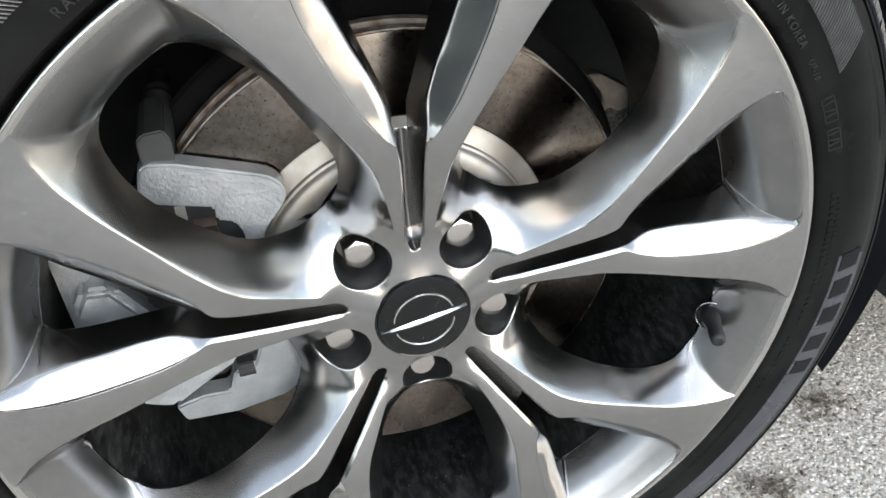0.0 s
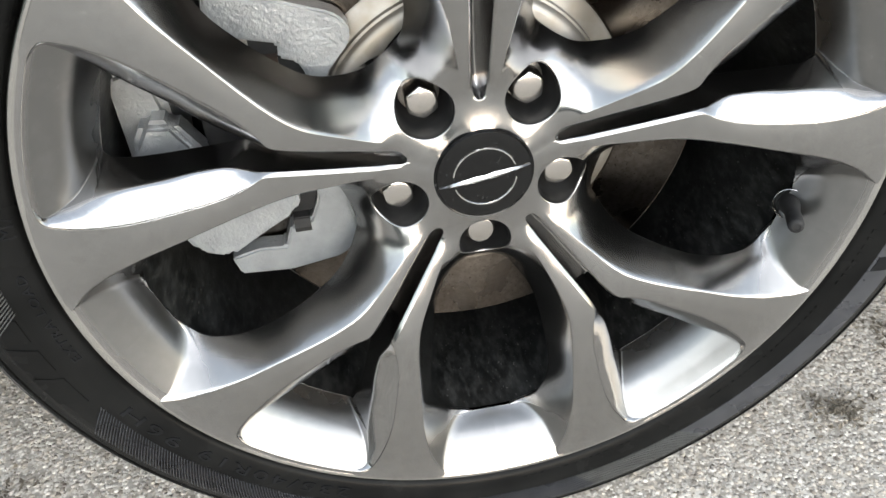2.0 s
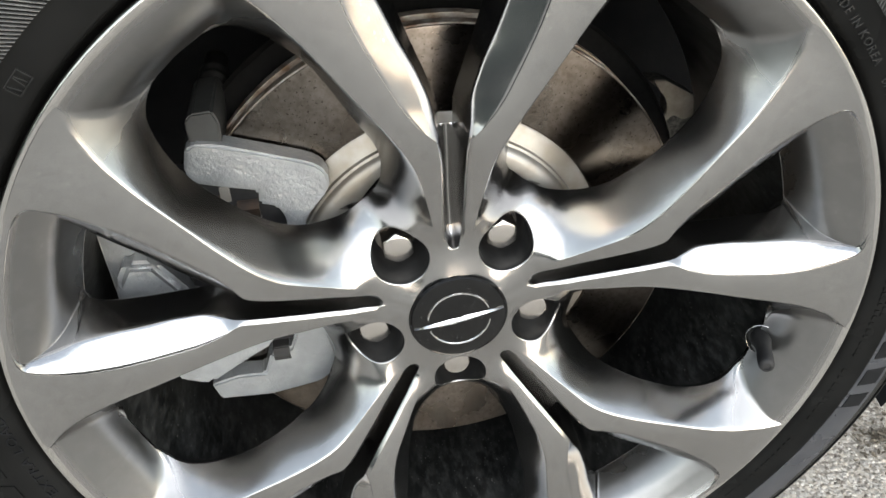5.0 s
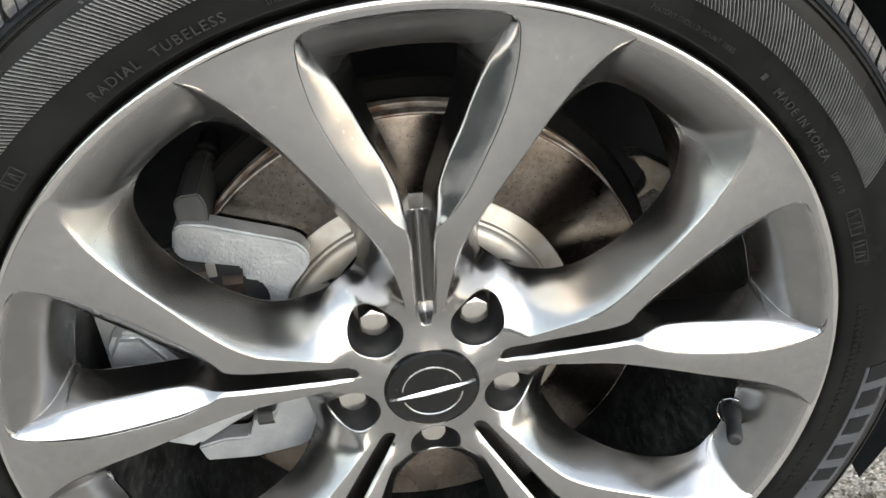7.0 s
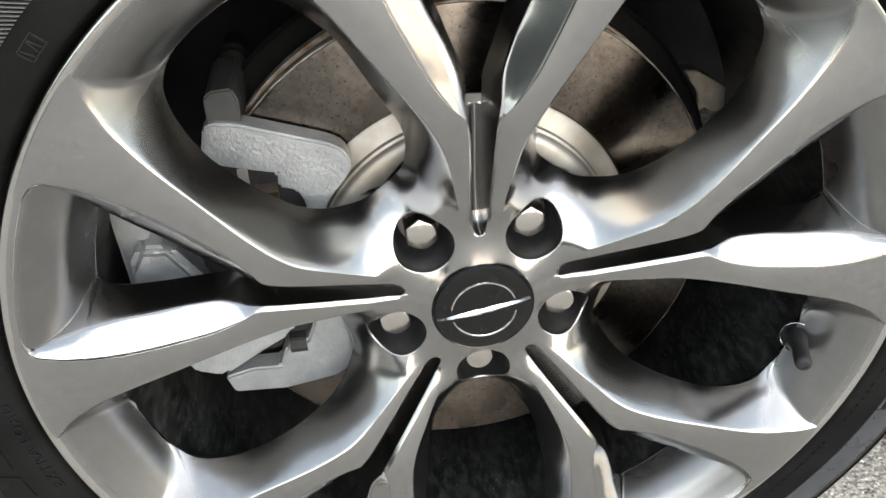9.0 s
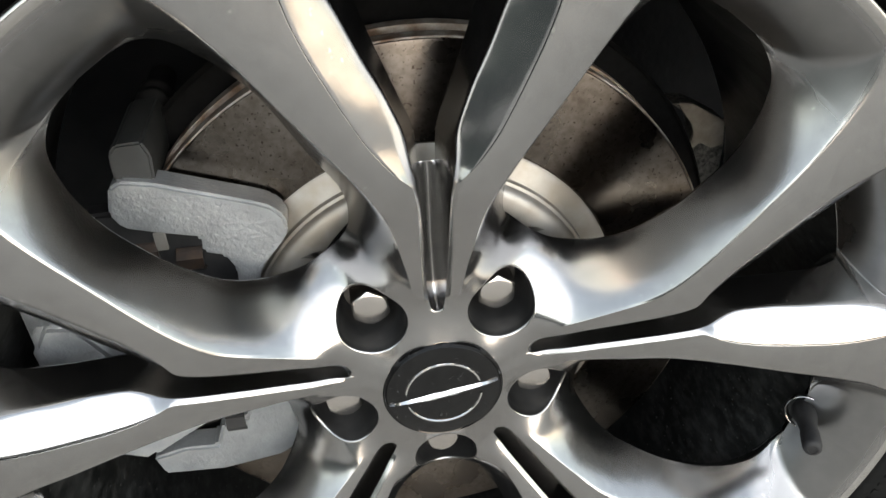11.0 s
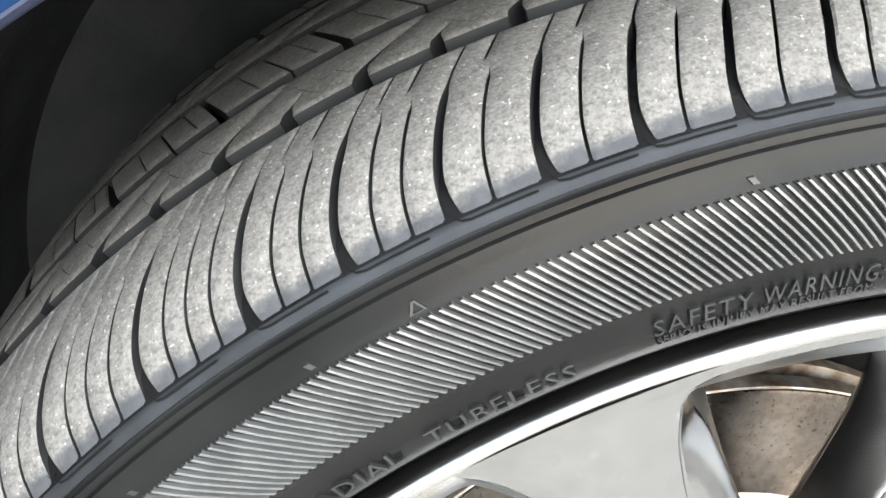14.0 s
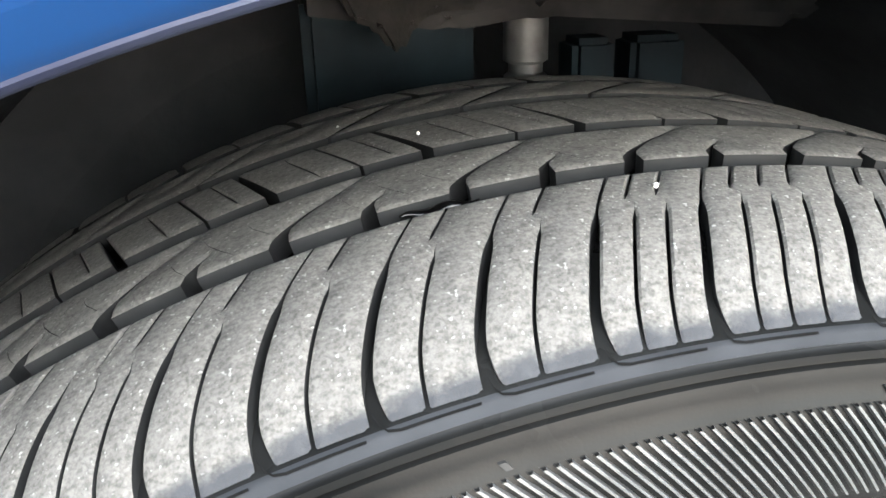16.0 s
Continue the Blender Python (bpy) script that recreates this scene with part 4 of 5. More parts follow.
def lettering(text, r_mid, size, a_start, a_end, name="lettering", lift=0.0009, flip=False, material=None):
    """Raised words round the sidewall, from a_start to a_end degrees."""
    cu = bpy.data.curves.new("words", "FONT")
    cu.body, cu.size, cu.extrude, cu.resolution_u = text, 1.0, 0.0, 2
    cu.space_character = 1.18
    tmp = bpy.data.objects.new("words", cu)
    scene.collection.objects.link(tmp)
    dg = bpy.context.evaluated_depsgraph_get()
    src = bpy.data.meshes.new_from_object(tmp.evaluated_get(dg))
    bpy.data.objects.remove(tmp)
    bpy.data.curves.remove(cu)
    co = np.array([v.co[:] for v in src.vertices])
    lo, hi = co[:, 0].min(), co[:, 0].max()
    bm = bmesh.new()
    bm.from_mesh(src)
    bpy.data.meshes.remove(src)
    r = bmesh.ops.extrude_face_region(bm, geom=bm.faces[:])
    top = {g for g in r["geom"] if isinstance(g, bmesh.types.BMVert)}
    for vtx in bm.verts:
        u = (vtx.co.x - lo) / (hi - lo)
        a = radians(a_start + (a_end - a_start) * u)
        h = (vtx.co.y - 0.35) * size / 0.7
        rad = r_mid - h if flip else r_mid + h
        y = float(t_side(rad)) - (lift if vtx in top else -0.0002)
        vtx.co = (rad * math.cos(a), y, rad * math.sin(a))
    return part(name, bm, material or LETTER, tyre, "raised black lettering")


lettering("RADIAL", 0.2703, 0.0050, 123.3, 117.2)
lettering("TUBELESS", 0.2703, 0.0050, 115.6, 107.6)
lettering("SAFETY", 0.2738, 0.0050, 103.5, 98.6)
lettering("WARNING:", 0.2738, 0.0050, 98.1, 92.0)
lettering("SERIOUS INJURY MAY RESULT FROM:", 0.2692, 0.0025, 103.4, 92.2, lift=0.0006)
lettering("- TIRE FAILURE DUE TO UNDERINFLATION/OVERLOADING.", 0.2762, 0.0026, 91.3, 71.0, lift=0.0006)
lettering("- EXPLOSION OF TIRE/RIM ASSEMBLY DUE TO IMPROPER", 0.2724, 0.0026, 91.2, 71.5, lift=0.0006)
lettering("- NEVER EXCEED 275kPa(40P.S.I.) WHEN SEATING BEADS.", 0.2690, 0.0026, 91.1, 70.6, lift=0.0006)
lettering("PERSONS SHOULD MOUNT TIRES.", 0.2712, 0.0026, 64.5, 53.4, lift=0.0006)
lettering("MADE IN KOREA", 0.2703, 0.0044, 46.2, 34.0)
lettering("UF-10", 0.2703, 0.0036, 31.8, 28.6)
lettering("96H", 0.2750, 0.0085, -144.0, -154.0, lift=0.0007, material=MARK)
lettering("235/40R19", 0.2738, 0.0085, -115.5, -140.8, lift=0.0007, material=MARK)
lettering("EXTRA LOAD", 0.2705, 0.0052, -164.5, -179.2, lift=0.0007, material=MARK)
lettering("M/", 0.2680, 0.0080, 175.6, 172.5, lift=0.0007, material=MARK)


def side_patch(name, r0, r1, a0, a1, lift, material, label="", shear=0.0, n=None):
    """A patch laid on the sidewall."""
    n = n or max(2, int(abs(a1 - a0) / 0.6))
    v, f = [], []
    for i in range(n + 1):
        a = a0 + (a1 - a0) * i / n
        for r, up in ((r0, -0.0002), (r0 + 0.0002, lift), ((r0 + r1) / 2, lift), (r1 - 0.0002, lift), (r1, -0.0002)):
            b = radians(a + shear * (r - r0) / (r1 - r0))
            v.append((r * math.cos(b), float(t_side(r)) - up, r * math.sin(b)))
    for i in range(n):
        for q in range(4):
            f.append((5 * i + q, 5 * i + q + 1, 5 * i + q + 6, 5 * i + q + 5))
    f += [(0, 1, 2, 3, 4), tuple(5 * n + q for q in (4, 3, 2, 1, 0))]
    me = mesh_from(name, v, f, material, smooth=True)
    me.set_sharp_from_angle(angle=radians(40))
    return place(name, me, tyre, label)


# plain bars where the marks cannot be read or name a make
rng = random.Random(5)
side_patch("name_band", 0.2825, 0.3015, -1.0, -60.0, 0.0003, BAND, "smooth grey sidewall band")
for a0, a1 in ((-0.8, -3.6), (-5.2, -8.2), (-10.0, -13.0), (-15.0, -17.8), (-19.6, -22.0)):
    side_patch("dark_bar", 0.2850, 0.2983, a0, a1, 0.0006, MARK, "plain raised dark bar", shear=0.8)
for a0, a1 in ((186.5, 190.0), (191.6, 195.2), (196.8, 201.6)):
    side_patch("dark_bar", 0.2840, 0.3000, a0, a1, 0.0009, RUBBER, "raised dark mark", shear=-1.5)


def stamp(r0, r1, a0, a1):
    """A raised square frame with slanted strokes."""
    for b in ((r0, r0 + 0.0007, a0, a1), (r1 - 0.0007, r1, a0, a1)):
        side_patch("mark_stroke", *b, 0.0007, LETTER, n=4)
    w = (a0 - a1)
    for k in range(5):
        a = a0 - w * k / 4.0 * 0.94
        side_patch("mark_stroke", r0 + 0.001, r1 - 0.001, a, a - 0.13, 0.0007, LETTER, shear=(0.0, 0.25, -0.25, 0.2, 0.0)[k], n=1)


stamp(0.2680, 0.2760, 136.9, 134.4)
stamp(0.2685, 0.2765, 25.4, 21.4)
stamp(0.2685, 0.2765, 20.4, 17.0)
side_patch("mark_stroke", 0.2692, 0.2728, 48.9, 48.3, 0.0006, LETTER)


def small_bars(r0, r1, a0, a1, step):
    a = a0
    while a > a1:
        w = step * rng.uniform(0.35, 0.75)
        side_patch("small_bar", r0, r1, a, a - w, 0.0005, RUBBER, n=1)
        a -= step * rng.uniform(0.9, 1.2)


small_bars(0.2700, 0.2728, 10.0, -13.0, 1.0)
small_bars(0.2742, 0.2766, 9.0, -6.0, 0.9)
small_bars(0.2690, 0.2725, -15.5, -26.0, 1.2)
small_bars(0.2690, 0.2725, -30.0, -52.0, 1.2)
small_bars(0.2690, 0.2735, -66.0, -86.0, 1.3)
for a0, a1, sh in ((112.98, 112.86, -0.32), (112.34, 112.22, 0.32)):                 # a small triangle
    side_patch("mark_stroke", 0.3026, 0.3056, a0, a1, 0.0006, LETTER, shear=sh, n=1)
side_patch("mark_stroke", 0.3024, 0.3030, 112.98, 112.22, 0.0006, LETTER, n=2)
for a in (98.35, 117.4, 84.0, 127.0):
    side_patch("wear_mark", 0.3026, 0.3046, a + 0.14, a - 0.14, 0.0006, LETTER, shear=0.25, n=1)


# grit caught in the tread, and a shiny black sliver in the outer groove
def pebble(a, y, size, seed):
    rg = random.Random(seed)
    bm = bmesh.new()
    bmesh.ops.create_icosphere(bm, subdivisions=1, radius=size)
    for vtx in bm.verts:
        vtx.co *= rg.uniform(0.75, 1.2)
    b = radians(a)
    r = float(t_tread(y)) + size * 0.4
    ob = part("pebble", bm, GRIT, None, m=wheel.matrix_basis @ Matrix.Translation((r * math.cos(b), y, r * math.sin(b))))
    tagged(ob, "tiny white pebble stuck in the tyre's tread", "pebble", group="grit in the tread")


GRIT = mat("white_grit", (0.62, 0.61, 0.58), 0.6, 0.0, (0.75, 0.74, 0.71), 300, 0.8)
for a, y, size in ((89.5, -.001, .0007), (96.6, .064, .0006), (100.1, .1000, .0005)):
    pebble(a, y, size, int(a * 10))
GLOSS = mat("shiny_black_plastic", (0.002, 0.002, 0.002), 0.12, 0.0, (0.004, 0.004, 0.004), 200, 0.2, spec=0.3, coat=0.2)
SLIVER = 99.1, 95.9
sv, n = [], 26
for i in range(n + 1):
    u = i / n
    a, y = radians(SLIVER[0] + (SLIVER[1] - SLIVER[0]) * u), 0.0108 + 0.0010 * math.sin(7 * u)
    r = 0.3334 + 0.0006 * math.sin(11 * u + 1)
    w = 0.0021 * math.sin(math.pi * (0.06 + 0.88 * u)) + 0.0002
    for q in range(6):
        t = 1.047 * q + 3 * u
        sv.append(((r + 0.5 * w * math.sin(t)) * math.cos(a), y + w * math.cos(t), (r + 0.5 * w * math.sin(t)) * math.sin(a)))
sf = [(6 * i + q, 6 * i + (q + 1) % 6, 6 * i + 6 + (q + 1) % 6, 6 * i + 6 + q) for i in range(n) for q in range(6)] + [(5, 4, 3, 2, 1, 0), tuple(6 * n + q for q in range(6))]
tagged(place("plastic_sliver", mesh_from("plastic_sliver", sv, sf, GLOSS), None, "", wheel.matrix_basis), "shiny black sliver wedged in the tyre's groove", "debris")


# ---- brake ----
disc = tagged(revolved("brake_disc", [(0.1655, 0.0540), (0.1655, 0.0470), (0.1648, 0.0456), (0.1630, 0.0450), (0.1120, 0.0450), (0.1105, 0.0462)], DISC, None,
                       n=200, sharp=30, m=Matrix.Translation((0, 0, AXLE))), "worn brown-grey brake disc with rusty rim behind the spokes", "brake disc")
revolved("disc_back", [(0.1655, 0.0640), (0.1655, 0.0720), (0.110, 0.0725)], RUST, disc, n=160)
revolved("disc_edge", [(0.1652, 0.0462), (0.1660, 0.0468), (0.1660, 0.0545), (0.1560, 0.0550), (0.1560, 0.0640), (0.1660, 0.0645), (0.1660, 0.0720)], RUST, disc, "rusty vented disc edge", n=200)
revolved("disc_hat", [(0.1108, 0.0460), (0.1095, 0.0448), (0.1000, 0.0438), (0.0984, 0.0430), (0.0976, 0.0405), (0.0960, 0.0398), (0.0948, 0.0372), (0.0930, 0.0357), (0.0900, 0.0348), (0.0850, 0.0345), (0.030, 0.0345)], HAT, disc, "grey disc hat with light rust", n=160)

caliper = tagged(new("brake_caliper"), "silver-painted cast brake caliper on its bracket", "brake caliper")
caliper.matrix_basis = Matrix.Translation((0, 0, AXLE)) @ turned(PHASE)
part("bracket", plate([(-0.1415, 0.1167), (-0.1271, 0.1140), (-0.0820, 0.0980), (-0.0740, 0.0942), (-0.0690, 0.0880), (-0.0678, 0.0813), (-0.0705, 0.0747), (-0.0848, 0.0591), (-0.0890, 0.0440), (-0.0860, 0.0),
                       (-0.0840, -0.0340), (-0.0794, -0.0591), (-0.0836, -0.0703), (-0.0952, -0.0781), (-0.1301, -0.0838), (-0.1647, -0.0812), (-0.1689, -0.0666), (-0.1495, -0.0620), (-0.1312, -0.0632),
                       (-0.1253, -0.0472), (-0.1107, -0.0440), (-0.1041, -0.0282), (-0.1010, 0.0), (-0.0990, 0.0300), (-0.0981, 0.0483), (-0.0972, 0.0596), (-0.1013, 0.0688), (-0.1116, 0.0722), (-0.1108, 0.0813),
                       (-0.1302, 0.0862), (-0.1460, 0.0911), (-0.1505, 0.0994), (-0.1472, 0.1135)], 0.0275, 0.044, 0.0016, 2), CALIPER, caliper, "rough silver-painted bracket", smooth=True)
part("bracket_lug", plate([(-0.1450, 0.1060), (-0.1268, 0.1060), (-0.1250, 0.1260), (-0.1280, 0.1335), (-0.1400, 0.1330), (-0.1440, 0.1290)], 0.0325, 0.086, 0.0012, 2), DARKCAST, caliper, "cast lug of the bracket, its shade painted in", smooth=True)
part("housing", plate([(-0.208, 0.030), (-0.198, 0.046), (-0.180, 0.044), (-0.160, 0.012), (-0.114, -0.012), (-0.113, -0.022), (-0.120, -0.034), (-0.142, -0.046), (-0.168, -0.062), (-0.188, -0.054), (-0.205, -0.020)],
                      0.0200, 0.044, 0.006, 3), CALIPER, caliper, "smooth silver caliper housing", smooth=True)
part("bridge", plate([(-0.215, 0.070), (-0.190, 0.080), (-0.182, 0.040), (-0.182, -0.030), (-0.192, -0.055), (-0.214, -0.040)], 0.038, 0.10, 0.005, 2), CALIPER, caliper, smooth=True)
revolved("slide_pin", [(0.0, -0.022), (0.0075, -0.022), (0.0086, -0.020), (0.0086, -0.015), (0.0096, -0.013), (0.0096, -0.008), (0.0086, -0.006), (0.0086, -0.002), (0.0096, 0.0), (0.0096, 0.006), (0.0080, 0.008), (0.0080, 0.03)], BLACKPART, caliper, "black ribbed guide pin boot", n=28, m=Matrix.Translation((-0.1335, 0.106, 0.1240)))
part("brake_pad", box(-0.165, -0.096, 0.0320, 0.0445, -0.040, 0.098, 0.002), BLACKPART, caliper, "dark brake pad")


def clip_strip(points, width, thick):
    """A bent strip of sheet metal along (y, z) points."""
    bm = bmesh.new()
    prev = None
    for i, (y, z) in enumerate(points):
        ring = [bm.verts.new((x, y + t, z + t * 0.5)) for x, t in ((-width / 2, 0), (width / 2, 0), (width / 2, thick), (-width / 2, thick))]
        if prev:
            for q in range(4):
                bm.faces.new((prev[q], prev[(q + 1) % 4], ring[(q + 1) % 4], ring[q]))
        else:
            bm.faces.new(ring)
        prev = ring
    bm.faces.new(prev)
    return bm


part("pad_clip", clip_strip([(0.040, 0.073), (0.030, 0.072), (0.026, 0.069), (0.026, 0.063), (0.030, 0.060), (0.036, 0.061)], 0.013, 0.0012), CLIP, caliper, "brown spring clip", m=Matrix.Translation((-0.1185, 0, 0.0015)))
part("clip_tab", box(-0.1335, -0.1275, 0.0290, 0.0305, 0.0755, 0.0860, 0.0005), HAT, caliper, "bare metal tab of the clip")
part("pad_clip", clip_strip([(0.040, 0.082), (0.031, 0.081), (0.028, 0.078), (0.029, 0.073)], 0.010, 0.0012), CLIP, caliper, m=Matrix.Translation((-0.138, 0, -0.002)))
part("pad_clip", clip_strip([(0.040, -0.040), (0.026, -0.041), (0.024, -0.047), (0.027, -0.052), (0.033, -0.050)], 0.011, 0.0012), BLACKPART, caliper, m=Matrix.Translation((-0.117, 0, 0)))

# ---- wheel arch ----
fender = tagged(new("fender"), "glossy bright blue car fender round the wheel arch", "car body")
fender.matrix_basis = Matrix.Translation((0, 0, AXLE))
prof = [(0.3930, 0.010), (0.3900, -0.010), (0.3890, -0.042), (0.3886, -0.051), (0.3889, -0.0545), (0.3900, -0.0570), (0.3925, -0.0588), (0.3970, -0.0602), (0.4040, -0.0614), (0.4150, -0.0624), (0.44, -0.0640), (0.50, -0.0690), (0.51, -0.0700)]
revolved("panel", prof[7:], BLUE, fender, n=120, a0=9, a1=171, sharp=50)
lip = revolved("arch_lip", prof[:5] + [(0.3900, -0.0569), (0.3925, -0.0586)] + prof[7:8], BLUE, fender, "rolled blue lip of the wheel arch", n=120, a0=9, a1=171, sharp=50)
# thin strip that paints the lip's reflection
revolved("lip_reflection", [(0.3888, -0.0540), (0.3885, -0.0549), (0.3890, -0.0562), (0.3897, -0.0571), (0.3903, -0.0571)], LIPEDGE, lip, "pale strip painted as light reflected along the lip", n=120, a0=9, a1=171, sharp=50)
tagged(revolved("wheel_arch_liner", [(0.3935, 0.008), (0.4000, 0.030), (0.405, 0.08), (0.405, 0.30), (0.39, 0.42), (0.30, 0.45)], LINER, None, n=120, a0=-25, a1=205, m=Matrix.Translation((0, 0, AXLE))),
               "black textured plastic wheel arch liner", "arch liner")
apron = tagged(new("inner_apron"), "dark dull blue painted inner wheel arch panel", "car body")
apron.matrix_basis = Matrix.Translation((0, 0, AXLE))
part("panel", box(-0.75, 0.75, 0.44, 0.46, -0.20, 0.615, 0.004), LINER, apron)
part("flange", box(-0.075, 0.022, 0.30, 0.315, 0.22, 0.36, 0.006), DULLBLUE, apron, "dull blue sheet metal flange")
part("bracket", box(0.074, 0.099, 0.28, 0.31, 0.26, 0.331, 0.004), DULLBLUE, apron)
part("bracket", box(0.109, 0.142, 0.28, 0.31, 0.26, 0.331, 0.004), DULLBLUE, apron)
part("crossmember", plate([(-0.08, 0.352), (0.00, 0.340), (0.05, 0.346), (0.20, 0.333), (0.24, 0.36), (0.24, 0.42), (-0.08, 0.42)], 0.26, 0.40, 0.008), BLACKPART, apron, "dirty black crossmember")
part("hanger", plate([(-0.062, 0.372), (-0.052, 0.349), (-0.040, 0.345), (-0.034, 0.334), (-0.027, 0.333), (-0.021, 0.346), (-0.010, 0.352), (0.012, 0.352), (0.016, 0.372)], 0.245, 0.262, 0.003), GRIME, apron, "dirt-caked bracket under the crossmember")
tagged(revolved("strut", [(0.0, -0.10), (0.0125, -0.10), (0.0125, -0.035), (0.010, -0.033), (0.010, -0.028), (0.013, -0.026), (0.013, 0.02), (0.016, 0.022), (0.016, 0.06)], STRUTM, None, n=40,
                        m=Matrix.Translation((0.0515, 0.30, AXLE + 0.345)) @ Matrix.Rotation(radians(90), 4, "X")), "bare metal suspension strut rod inside the arch", "strut")
under = tagged(new("underbody"), "black underside of the parked car", "car body")
part("floor_panel", box(-2.4, -0.45, 0.02, 1.7, 0.17, 0.45, 0.02), WALLM, under)
part("floor_panel", box(0.45, 2.0, 0.02, 1.7, 0.17, 0.45, 0.02), WALLM, under)
part("floor_panel", box(-0.45, 0.45, 0.47, 1.7, 0.15, 0.45, 0.02), WALLM, under)
body = tagged(new("car_body"), "glossy bright blue side and bonnet of the parked car", "car body")


def body_side():
    """A side panel with a round opening for the wheel arch, 12 mm thick."""
    bm = bmesh.new()
    ring = []
    for i in range(105):
        a = radians(9 + 162 * i / 104)
        dx, dz = math.cos(a), math.sin(a)
        far = min(0.74 / max(abs(dx), 1e-6), 0.623 / max(dz, 1e-6) if dz > 0 else 9.0)
        ring.append([bm.verts.new((k * dx, -0.070, AXLE + k * dz)) for k in (0.505, far)])
    faces = [bm.faces.new((p[0], p[1], q[1], q[0])) for p, q in zip(ring, ring[1:])]
    r = bmesh.ops.extrude_face_region(bm, geom=faces)
    bmesh.ops.translate(bm, vec=(0, 0.012, 0), verts=[g for g in r["geom"] if isinstance(g, bmesh.types.BMVert)])
    return bm


part("side_panel", body_side(), BLUE, body)
part("side_panel", box(-2.6, -0.74, -0.070, -0.020, 0.41, 0.95, 0.012), BLUE, body)
part("side_panel", box(0.74, 2.0, -0.070, -0.020, 0.41, 0.95, 0.012), BLUE, body)
part("end_panel", box(-2.6, -2.55, -0.020, 1.72, 0.20, 0.951, 0.012), BLUE, body)
part("end_panel", box(1.95, 2.0, -0.020, 1.72, 0.20, 0.951, 0.012), BLUE, body)
part("side_panel", box(-2.55, 1.95, 1.70, 1.72, 0.20, 0.951, 0.006), BLUE, body)
part("bonnet", box(-2.6, 2.0, -0.066, 1.72, 0.951, 1.0, 0.02), BLUE, body)
knuckle = tagged(new("steering_knuckle"), "black steering knuckle and hub carrier behind the disc", "suspension")
knuckle.matrix_basis = Matrix.Translation((0, 0, AXLE))
part("carrier", plate([(-0.06, -0.10), (0.06, -0.10), (0.09, 0.0), (0.06, 0.12), (-0.02, 0.14), (-0.09, 0.03)], 0.085, 0.14, 0.008), BLACKPART, knuckle)
revolved("dust_shield", [(0.178, 0.076), (0.180, 0.080), (0.06, 0.084)], CUT, knuckle, "black dust shield", n=100)
arm = part("steering_arm", plate([(0.1856, 0.0669), (0.2003, 0.0656), (0.2271, 0.0507), (0.2291, 0.0355), (0.2294, 0.0187), (0.2275, -0.0129), (0.2243, -0.0326), (0.1900, 0.0134), (0.1909, 0.0248), (0.1936, 0.0256), (0.2007, 0.0281), (0.2059, 0.0359), (0.2063, 0.0435), (0.2037, 0.0503), (0.1978, 0.0573)], 0.165, 0.185, 0.001), ROUGHCAST, knuckle, "rough dark cast steering arm")
part("machined_pad", plate([(0.1889, 0.0686), (0.1985, 0.0677), (0.2243, 0.0527), (0.2262, 0.0350), (0.2182, 0.0325), (0.2090, 0.0374), (0.1994, 0.0298), (0.1917, 0.0271), (0.1906, 0.0295), (0.1974, 0.0321), (0.2027, 0.0390), (0.2031, 0.0460), (0.2007, 0.0523), (0.1947, 0.0592)], 0.161, 0.1652, 0.0008), PADFACE, arm, "pale machined face of the arm")

# ---- ground ----
xs = [-60, -20, -6, -2.5, -1.2] + list(np.linspace(-0.9, 1.0, 20)) + [1.3, 2.5, 6, 20, 60]
ys = [-60, -20, -6, -2.5, -1.2] + list(np.linspace(-0.8, 0.9, 18)) + [1.3, 2.5, 6, 20, 60]
gv = [(x, y, 0.0) for y in ys for x in xs]
gf = [(j * len(xs) + i, j * len(xs) + i + 1, (j + 1) * len(xs) + i + 1, (j + 1) * len(xs) + i) for j in range(len(ys) - 1) for i in range(len(xs) - 1)]
tagged(place("ground", mesh_from("ground", gv, gf, GROUND)), "pale grey chip-seal pavement with loose stone chips", "ground", kind="structure")


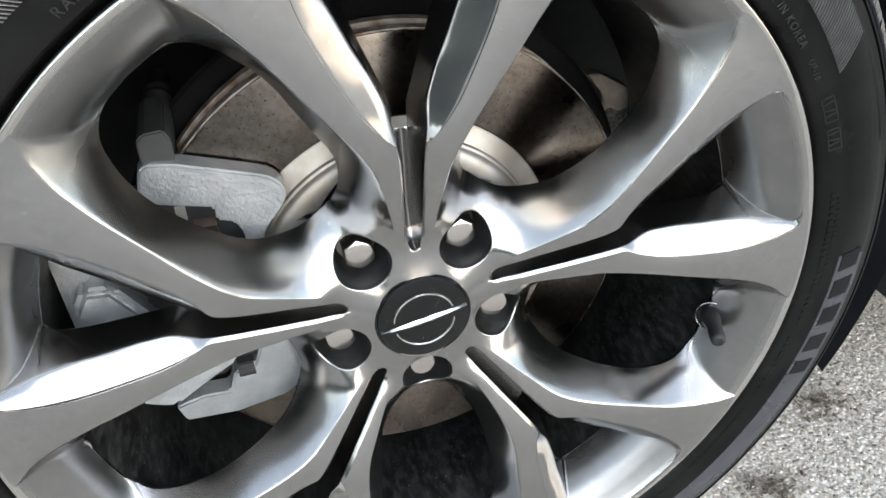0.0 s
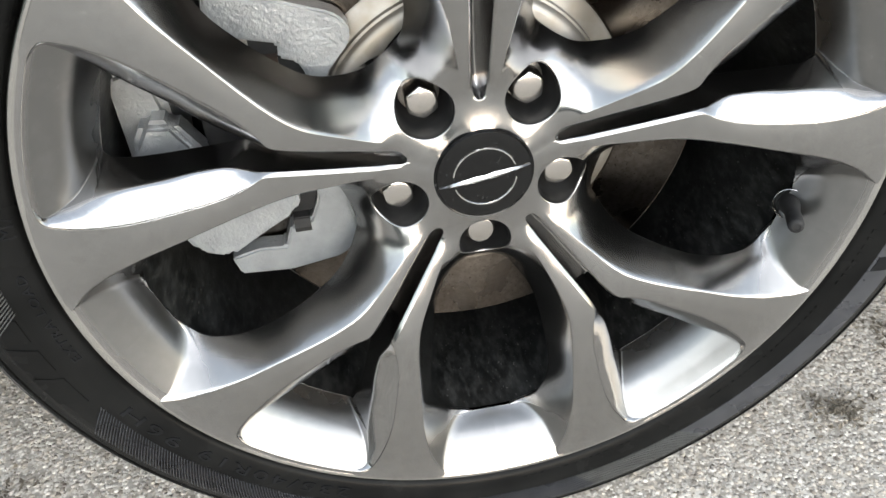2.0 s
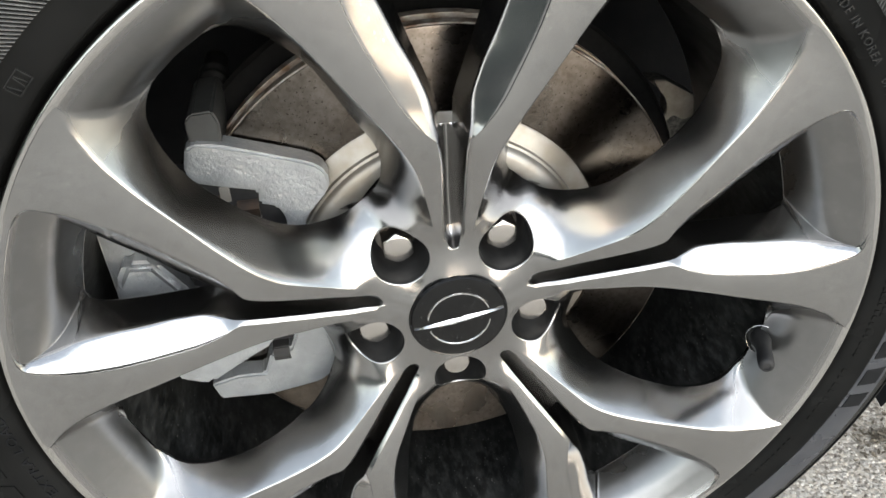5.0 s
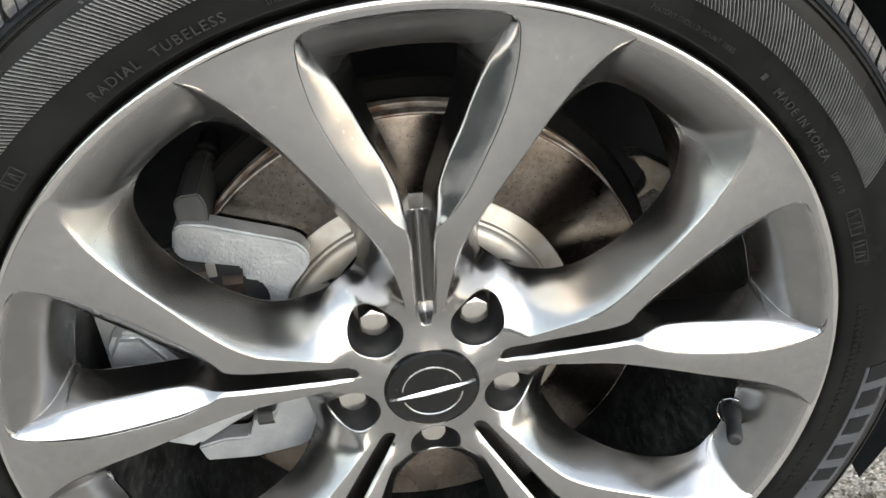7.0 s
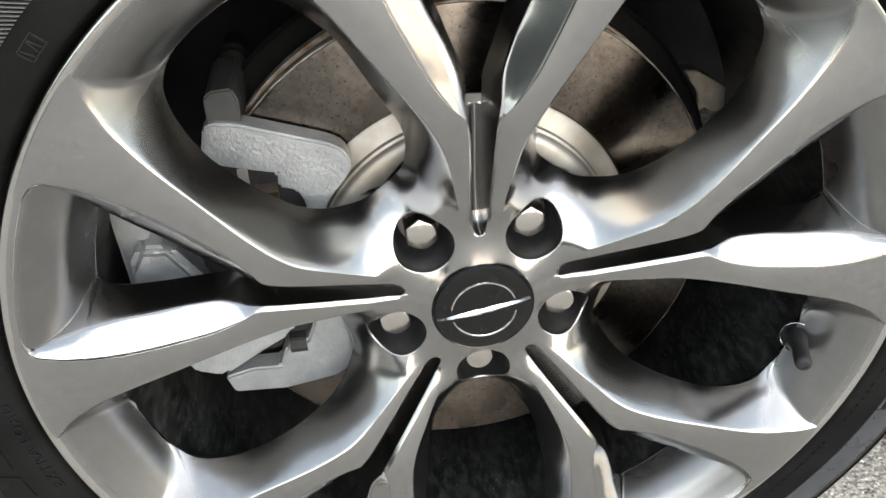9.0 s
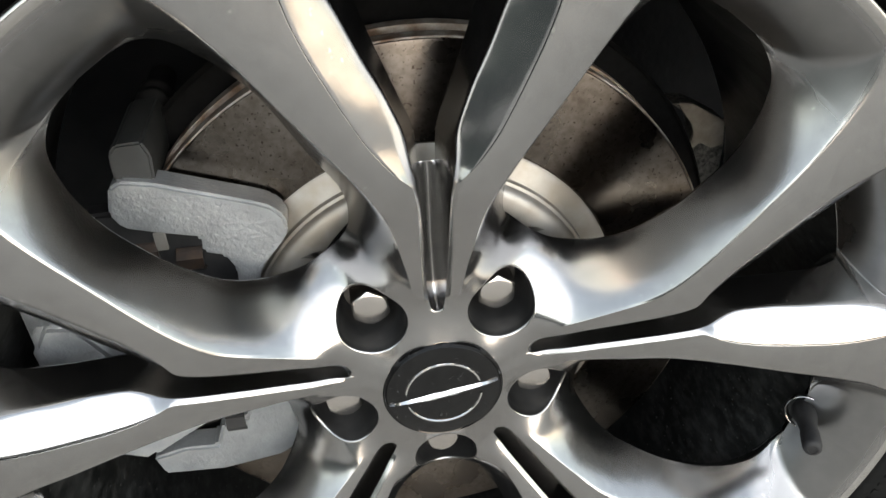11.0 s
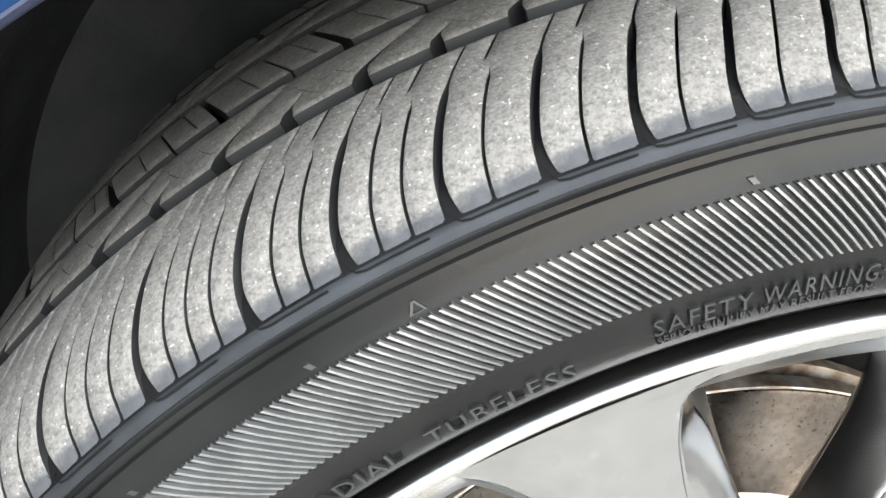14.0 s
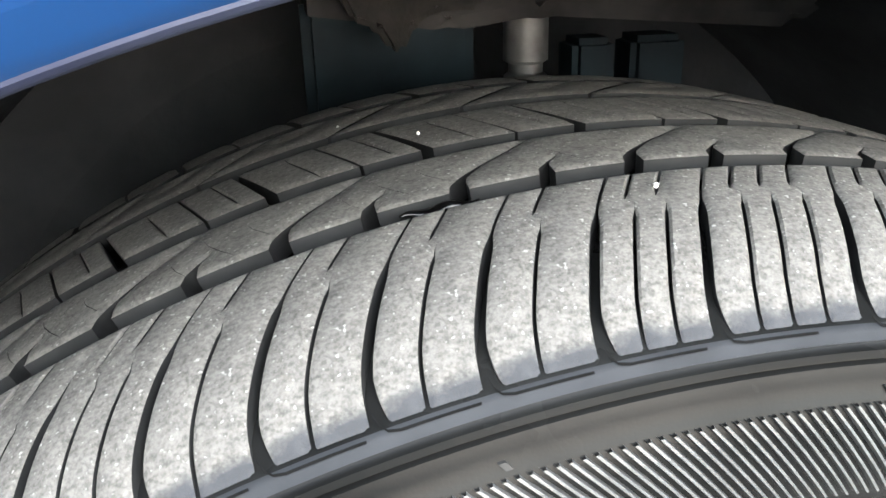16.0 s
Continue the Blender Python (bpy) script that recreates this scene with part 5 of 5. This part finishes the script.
def stones(name, count, x0, x1, y0, y1, s0, s1, material, seed):
    rng = np.random.default_rng(seed)
    ang = np.arange(5) * 1.2566
    o = np.concatenate([np.stack([np.cos(ang), np.sin(ang), 0 * ang - 1], axis=1), np.stack([0.78 * np.cos(ang), 0.78 * np.sin(ang), 0 * ang + 1], axis=1)])
    tri = np.array([(i, (i + 1) % 5, 5 + (i + 1) % 5) for i in range(5)] + [(i, 5 + (i + 1) % 5, 5 + i) for i in range(5)] + [(5, 6, 7), (5, 7, 8), (5, 8, 9)])
    size = s0 + (s1 - s0) * rng.random((count, 1, 1)) ** 1.6
    k = o[None] * (0.62 + 0.6 * rng.random((count, 10, 3))) * size * np.array([1, 1, 0.10])
    a = rng.random(count) * 6.283
    ca, sa = np.cos(a)[:, None], np.sin(a)[:, None]
    kx, ky = k[:, :, 0] * ca - k[:, :, 1] * sa, k[:, :, 0] * sa + k[:, :, 1] * ca
    px, py = x0 + (x1 - x0) * rng.random((count, 1)), y0 + (y1 - y0) * rng.random((count, 1))
    p = np.stack([kx + px, ky + py, k[:, :, 2] + size[:, :, 0] * 0.05], axis=2).reshape(-1, 3)
    f = (tri[None] + 10 * np.arange(count)[:, None, None]).reshape(-1, 3)
    me = bpy.data.meshes.new(name)
    me.vertices.add(len(p))
    me.vertices.foreach_set("co", p.ravel())
    me.loops.add(f.size)
    me.loops.foreach_set("vertex_index", f.ravel().astype(np.int32))
    me.polygons.add(len(f))
    me.polygons.foreach_set("loop_start", np.arange(0, f.size, 3, dtype=np.int32))
    me.update(calc_edges=True)
    me.materials.append(material)
    return place(name, me)


tagged(stones("stone_chips", 120000, -0.80, 0.85, -0.28, 0.42, 0.0008, 0.0034, STONE, 3), "pale grey stone chips bedded in the pavement", "gravel", kind="stuff")


# loose dirt and leaf crumbs
def crumbs(name, cx, cy, rx, ry, count, seed):
    rng = random.Random(seed)
    v, f = [], []
    for k in range(count):
        a, d = rng.uniform(0, 6.283), abs(rng.gauss(0, 0.5))
        x, y = cx + rx * d * math.cos(a), cy + ry * d * math.sin(a)
        s, t = rng.uniform(0.0015, 0.005), rng.uniform(0, 6.283)
        n = len(v)
        for q in range(4):
            b = t + q * 1.5708
            m = s * (1.0 if q % 2 == 0 else 0.4)
            v.append((x + m * math.cos(b), y + m * math.sin(b), 0.0030 + rng.uniform(0, 0.003)))
        v.append((x, y, 0.0018))
        f += [(n, n + 1, n + 2, n + 3), (n, n + 4, n + 1), (n + 1, n + 4, n + 2), (n + 2, n + 4, n + 3), (n + 3, n + 4, n)]
    return tagged(place(name, mesh_from(name, v, f, DIRT, smooth=False)), "dark dry leaf crumbs lying on the pavement", "dirt", kind="stuff")


crumbs("leaf_crumbs", 0.350, 0.014, 0.035, 0.03, 130, 2)
crumbs("leaf_crumbs", 0.47, 0.10, 0.06, 0.05, 130, 3)
crumbs("leaf_crumbs", -0.42, 0.06, 0.035, 0.03, 110, 4)
crumbs("leaf_crumbs", 0.42, 0.20, 0.15, 0.10, 200, 5)

# ---- unseen dark hedge on one side, added to darken the wheel's reflections ----
ring = []
for i in range(49):
    a = radians(110 + 152 * i / 48)
    tall = 1.0 + 0.5 * max(0.0, min(1.0, (i - 16) / 10))
    ring.append((6 * math.cos(a), 6 * math.sin(a), tall + 0.16 * math.sin(9 * a) + 0.1 * math.sin(23 * a + 1) + 0.08 * math.sin(61 * a)))
bv = [(x, y, z) for x, y, h in ring for z in (-0.2, h * 0.4, h * 0.75, h)]
bf = [(4 * i + q, 4 * i + q + 1, 4 * i + q + 5, 4 * i + q + 4) for i in range(48) for q in range(3)]
UNSEEN_HEDGE = mat("hedge", (0.050, 0.058, 0.058), 0.9, 0.0, (0.10, 0.11, 0.11), 4.0, 0.95, bump=0.03, bump_scale=9)
tagged(place("unseen_backdrop", mesh_from("unseen_backdrop", bv, bf, UNSEEN_HEDGE)), "dark green hedge, unseen, added to darken reflections", "hedge", kind="structure")
